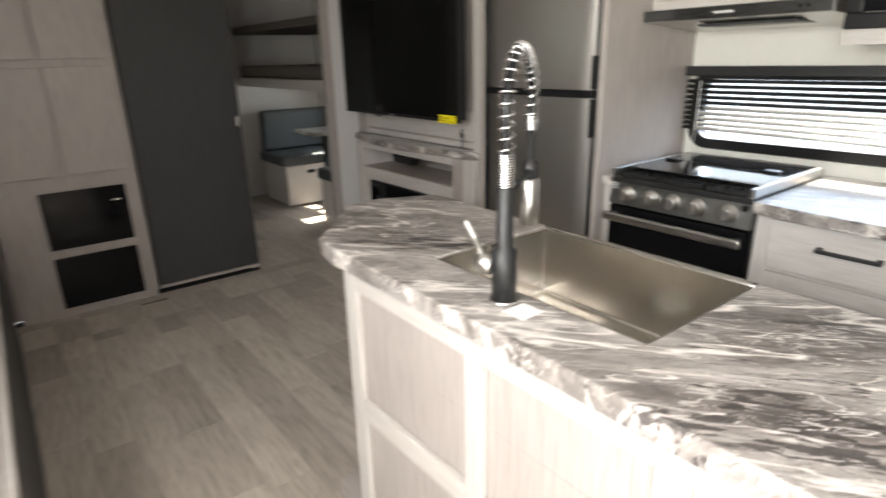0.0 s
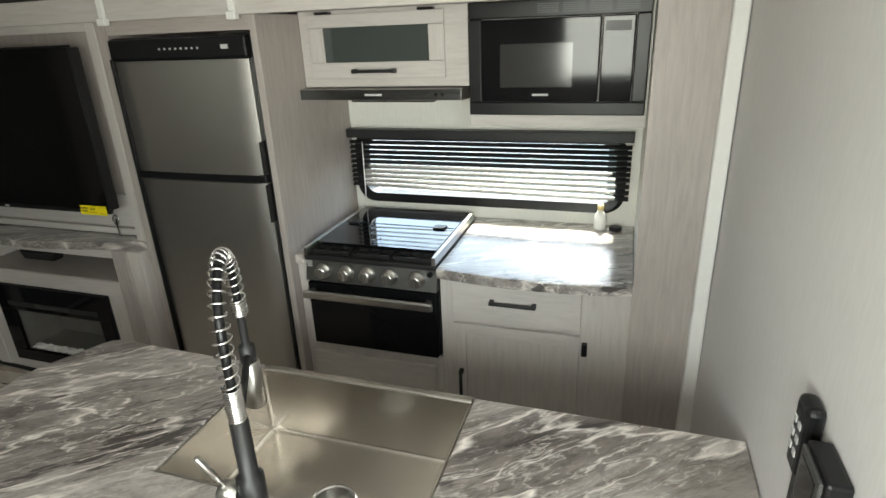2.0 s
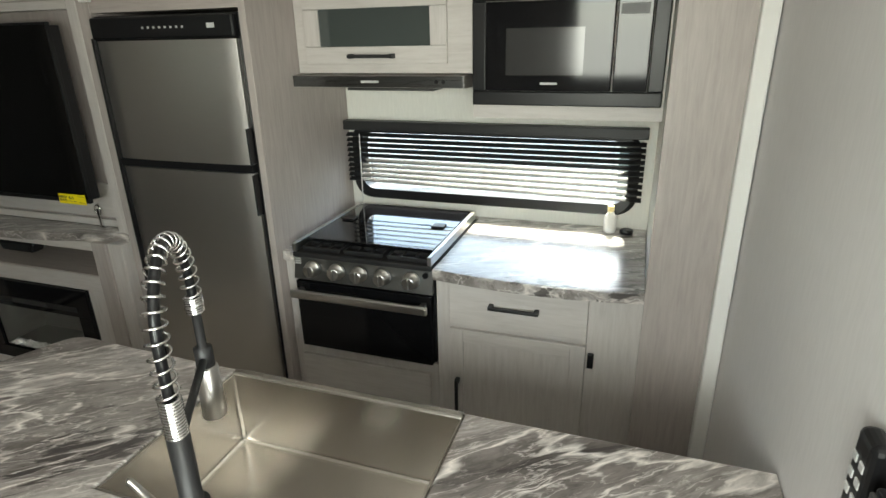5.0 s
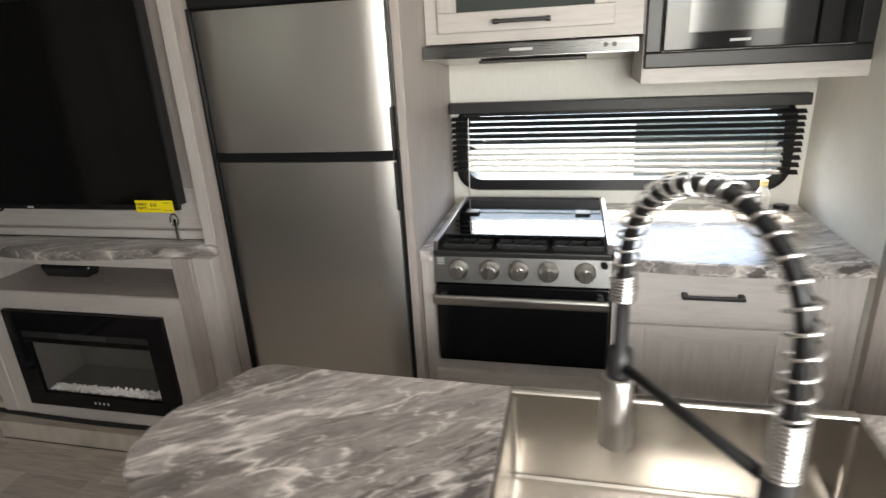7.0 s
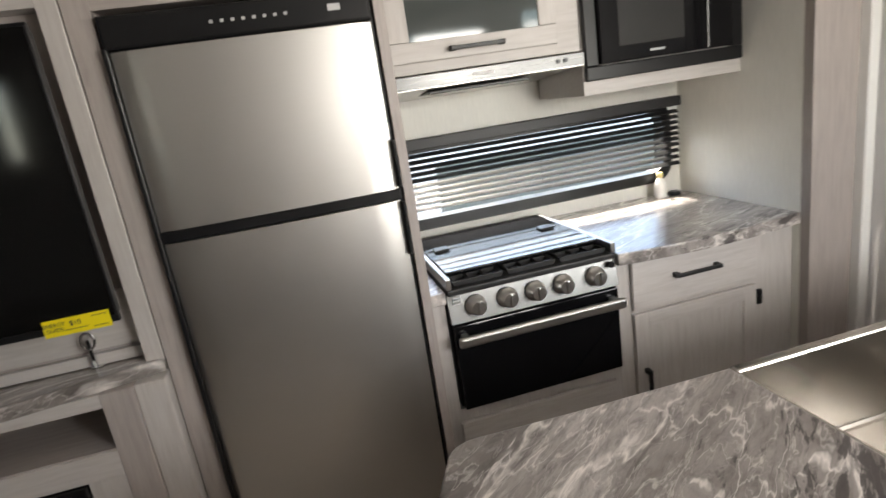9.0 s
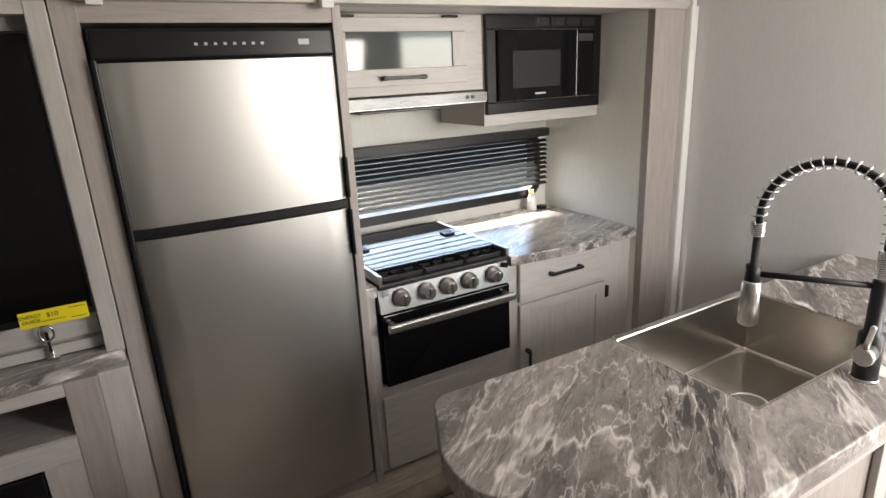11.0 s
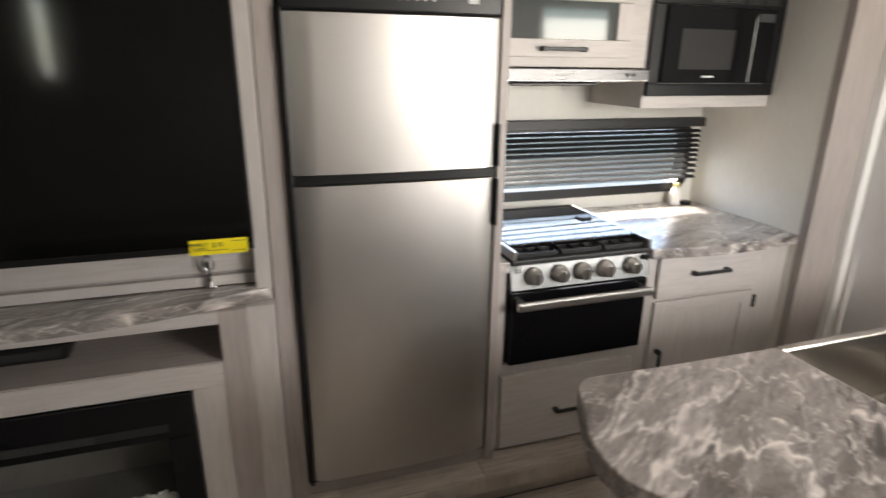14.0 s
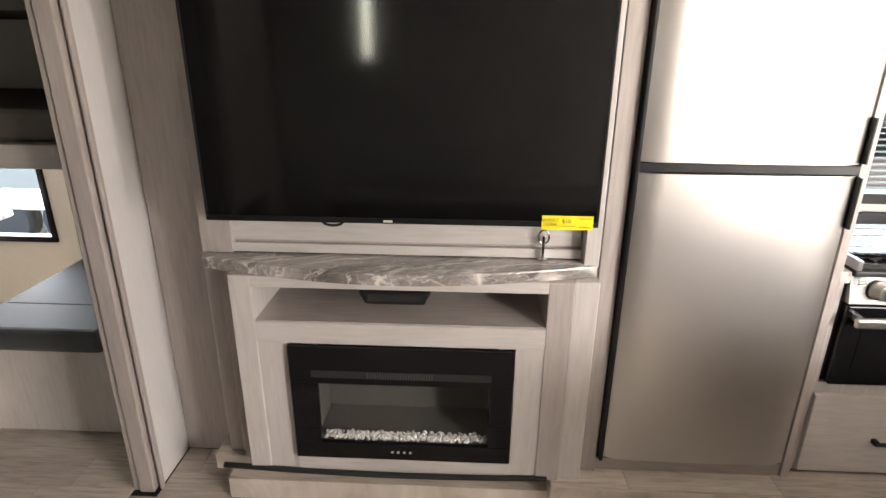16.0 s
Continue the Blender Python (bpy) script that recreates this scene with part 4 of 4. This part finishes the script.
pa = thing("pantry_cabinet", "greige wood pantry cabinet with dark lower vents", "cabinet")
part("body", boxes((0.02, 3.9600, 0.0, 0.715, 4.0480, 2.09)), M_WOOD, pa)
for z0, z1 in ((0.80, 1.36), (1.40, 2.02)):
    for ya, yb in ((0.06, 0.36), (0.375, 0.675)):
        part("door", boxes((ya, 3.9420, z0, yb, 3.9590, z1), bevel=0.003), M_WOOD, pa)
for z0, z1 in ((0.05, 0.345), (0.395, 0.715)):
    part("dark_panel", boxes((0.225, 3.9450, z0, 0.645, 3.9590, z1), bevel=0.003), M_BLACKG, pa, "black glossy lower panel")
part("pull", boxes((0.56, 3.9360, 0.63, 0.61, 3.9445, 0.642), bevel=0.002), M_CHROME, pa)
sc = thing("side_cabinet", "dark cabinet with pale frame along the side wall", "cabinet")
part("body", boxes((-0.445, 1.25, 0.0, -0.02, 3.70, 0.62)), M_WOOD, sc)
part("door", boxes((-0.018, 1.30, 0.05, -0.004, 3.62, 0.585), bevel=0.003), M_DARKWOOD, sc)
part("frame_rail", boxes((-0.018, 1.26, 0.590, 0.0, 3.69, 0.62), bevel=0.003), M_FRONT, sc)

# opposite wall window and door
w2 = tagged(new("window_2"), "black-framed side window with pale blind", "window", kind="structure")
part("window_frame", boxes((XO - 0.05, 0.335, 1.255, XO + 0.012, 0.975, 1.28), (XO - 0.05, 0.335, 1.90, XO + 0.012, 0.975, 1.925), (XO - 0.05, 0.335, 1.28, XO + 0.012, 0.36, 1.90), (XO - 0.05, 0.95, 1.28, XO + 0.012, 0.975, 1.90), bevel=0.004), M_BLACK, w2)

# ---- bunk room ----
def bench(y0, y1, back):
    b = thing("dinette_bench", "pale bench box with dark grey vinyl cushion", "bench", "dinette benches")
    part("base", boxes((2.25, y0, 0.02, 2.99, y1, 0.40), bevel=0.004), M_FRONT, b)
    part("cushion", boxes((2.22, y0 - 0.01, 0.402, 2.99, y1 + 0.01, 0.50), bevel=0.025, seg=3), M_VINYL, b, "dark grey vinyl cushion")
    if back:
        part("backrest", boxes((2.24, y1 - 0.10, 0.505, 2.99, y1, 0.90), bevel=0.03, seg=3), M_VINYL, b, "dark grey vinyl backrest")
    if back:
        for xl in (2.50, 2.86):
            part("latch", boxes((xl - 0.04, y0 - 0.014, 0.32, xl + 0.04, y0 - 0.0005, 0.35), bevel=0.005), M_BLACKM, b, "dark metal pull latch")
    part("seam", boxes((2.45, y0 + 0.02, 0.5003, 2.454, y1 - 0.02, 0.5018)), M_RUBBER, b)
    return b


bench(4.17, 4.72, False)
bench(5.45, 6.0, True)
tbl = thing("dinette_table", "grey stone-patterned dinette table on a dark post", "table")
part("tabletop", boxes((2.36, 5.02, 0.715, 2.98, 5.46, 0.75), bevel=0.012), M_MARBLE_K, tbl)
for xp, yp in ((2.58, 5.24), (2.84, 5.24)):
    part("post", tube(bmesh.new(), [(xp, yp, 0.0), (xp, yp, 0.012), (xp, yp, 0.014), (xp, yp, 0.715)], [0.075, 0.070, 0.027, 0.027], 18), M_BLACKM, tbl)
bk = thing("bunk_bed", "fold-up bunk with brown-grey mattress over the dinette", "bunk bed")
part("platform", boxes((2.15, 4.02, 1.14, 2.99, 6.18, 1.22), bevel=0.004), M_FRONT_H, bk)
part("mattress", boxes((2.17, 4.04, 1.225, 2.98, 6.16, 1.33), bevel=0.03, seg=3), M_FABRIC, bk, "brown-grey mattress")
bk2 = thing("upper_bunk", "upper bunk with grey mattress near the ceiling", "bunk bed")
part("platform", boxes((2.15, 4.02, 1.62, 2.99, 6.18, 1.68), bevel=0.004), M_FABRIC, bk2)
w3 = tagged(new("window_3"), "black-framed bunk room window by the table", "window", kind="structure")
part("window_frame", boxes((2.985, 4.84, 0.575, 3.04, 5.57, 0.605), (2.985, 4.84, 1.112, 3.04, 5.57, 1.135), (2.985, 4.84, 0.605, 3.04, 4.865, 1.112), (2.985, 5.545, 0.605, 3.04, 5.57, 1.112), (2.99, 5.20, 0.605, 3.03, 5.225, 1.112), bevel=0.003), M_BLACK, w3)

# ---- floor planks ----
fl_ob = bpy.data.objects["floor"]
plank_meshes = {}


def plank(parent, x0, y0, x1, y1, ztop, thick=0.005):
    key = (round(x1 - x0, 3), round(y1 - y0, 3))
    if key not in plank_meshes:
        me = bpy.data.meshes.new("plank")
        b = bmesh.new()
        hx, hy, e = key[0] / 2, key[1] / 2, 0.0012
        lo = [b.verts.new((sx * hx, sy * hy, -thick)) for sx, sy in ((-1, -1), (1, -1), (1, 1), (-1, 1))]
        mi = [b.verts.new((sx * hx, sy * hy, -e)) for sx, sy in ((-1, -1), (1, -1), (1, 1), (-1, 1))]
        hi = [b.verts.new((sx * (hx - e), sy * (hy - e), 0)) for sx, sy in ((-1, -1), (1, -1), (1, 1), (-1, 1))]
        for a, c in ((lo, mi), (mi, hi)):
            for k in range(4):
                b.faces.new((a[k], a[(k + 1) % 4], c[(k + 1) % 4], c[k]))
        b.faces.new(hi)
        b.to_mesh(me)
        b.free()
        me.materials.append(M_PLANK)
        plank_meshes[key] = me
    ob = new("plank", plank_meshes[key])
    ob.parent = parent
    ob.matrix_basis = Matrix.Translation(((x0 + x1) / 2, (y0 + y1) / 2, ztop))


prnd = random.Random(3)
PW, GAP = 0.148, 0.0012


def lay(parent, x0, x1, y0, y1, z, lengths=(0.30, 0.45, 0.60)):
    """Courses of planks that run along y, with staggered ends."""
    x = x0
    while x < x1 - 0.01:
        w = min(PW, x1 - x)
        y = y0 - prnd.uniform(0, 0.28)
        while y < y1:
            l = prnd.choice(lengths)
            a, b = max(y, y0), min(y + l, y1)
            if b - a > 0.03:
                plank(parent, x + GAP / 2, a + GAP / 2, x + w - GAP / 2, b - GAP / 2, z)
            y += l
        x += w


lay(fl_ob, XO + 0.005, 1.945, -0.64, 3.60, 0.0)
lay(fl_ob, XO + 0.005, 2.20, 3.60, 3.87, 0.0)
lay(fl_ob, XO + 0.005, 1.94, 3.871, 3.97, 0.0)
lay(fl_ob, 1.38, 2.98, 3.97, 6.18, 0.0, (0.45, 0.6, 0.9))
sf_ob = bpy.data.objects["slide_floor"]
x = 0.372
while x < 2.47:
    l = prnd.choice((0.35, 0.5, 0.65))
    plank(sf_ob, 1.902, x, 2.02, min(x + l, 2.476) - GAP, SF)
    x += l
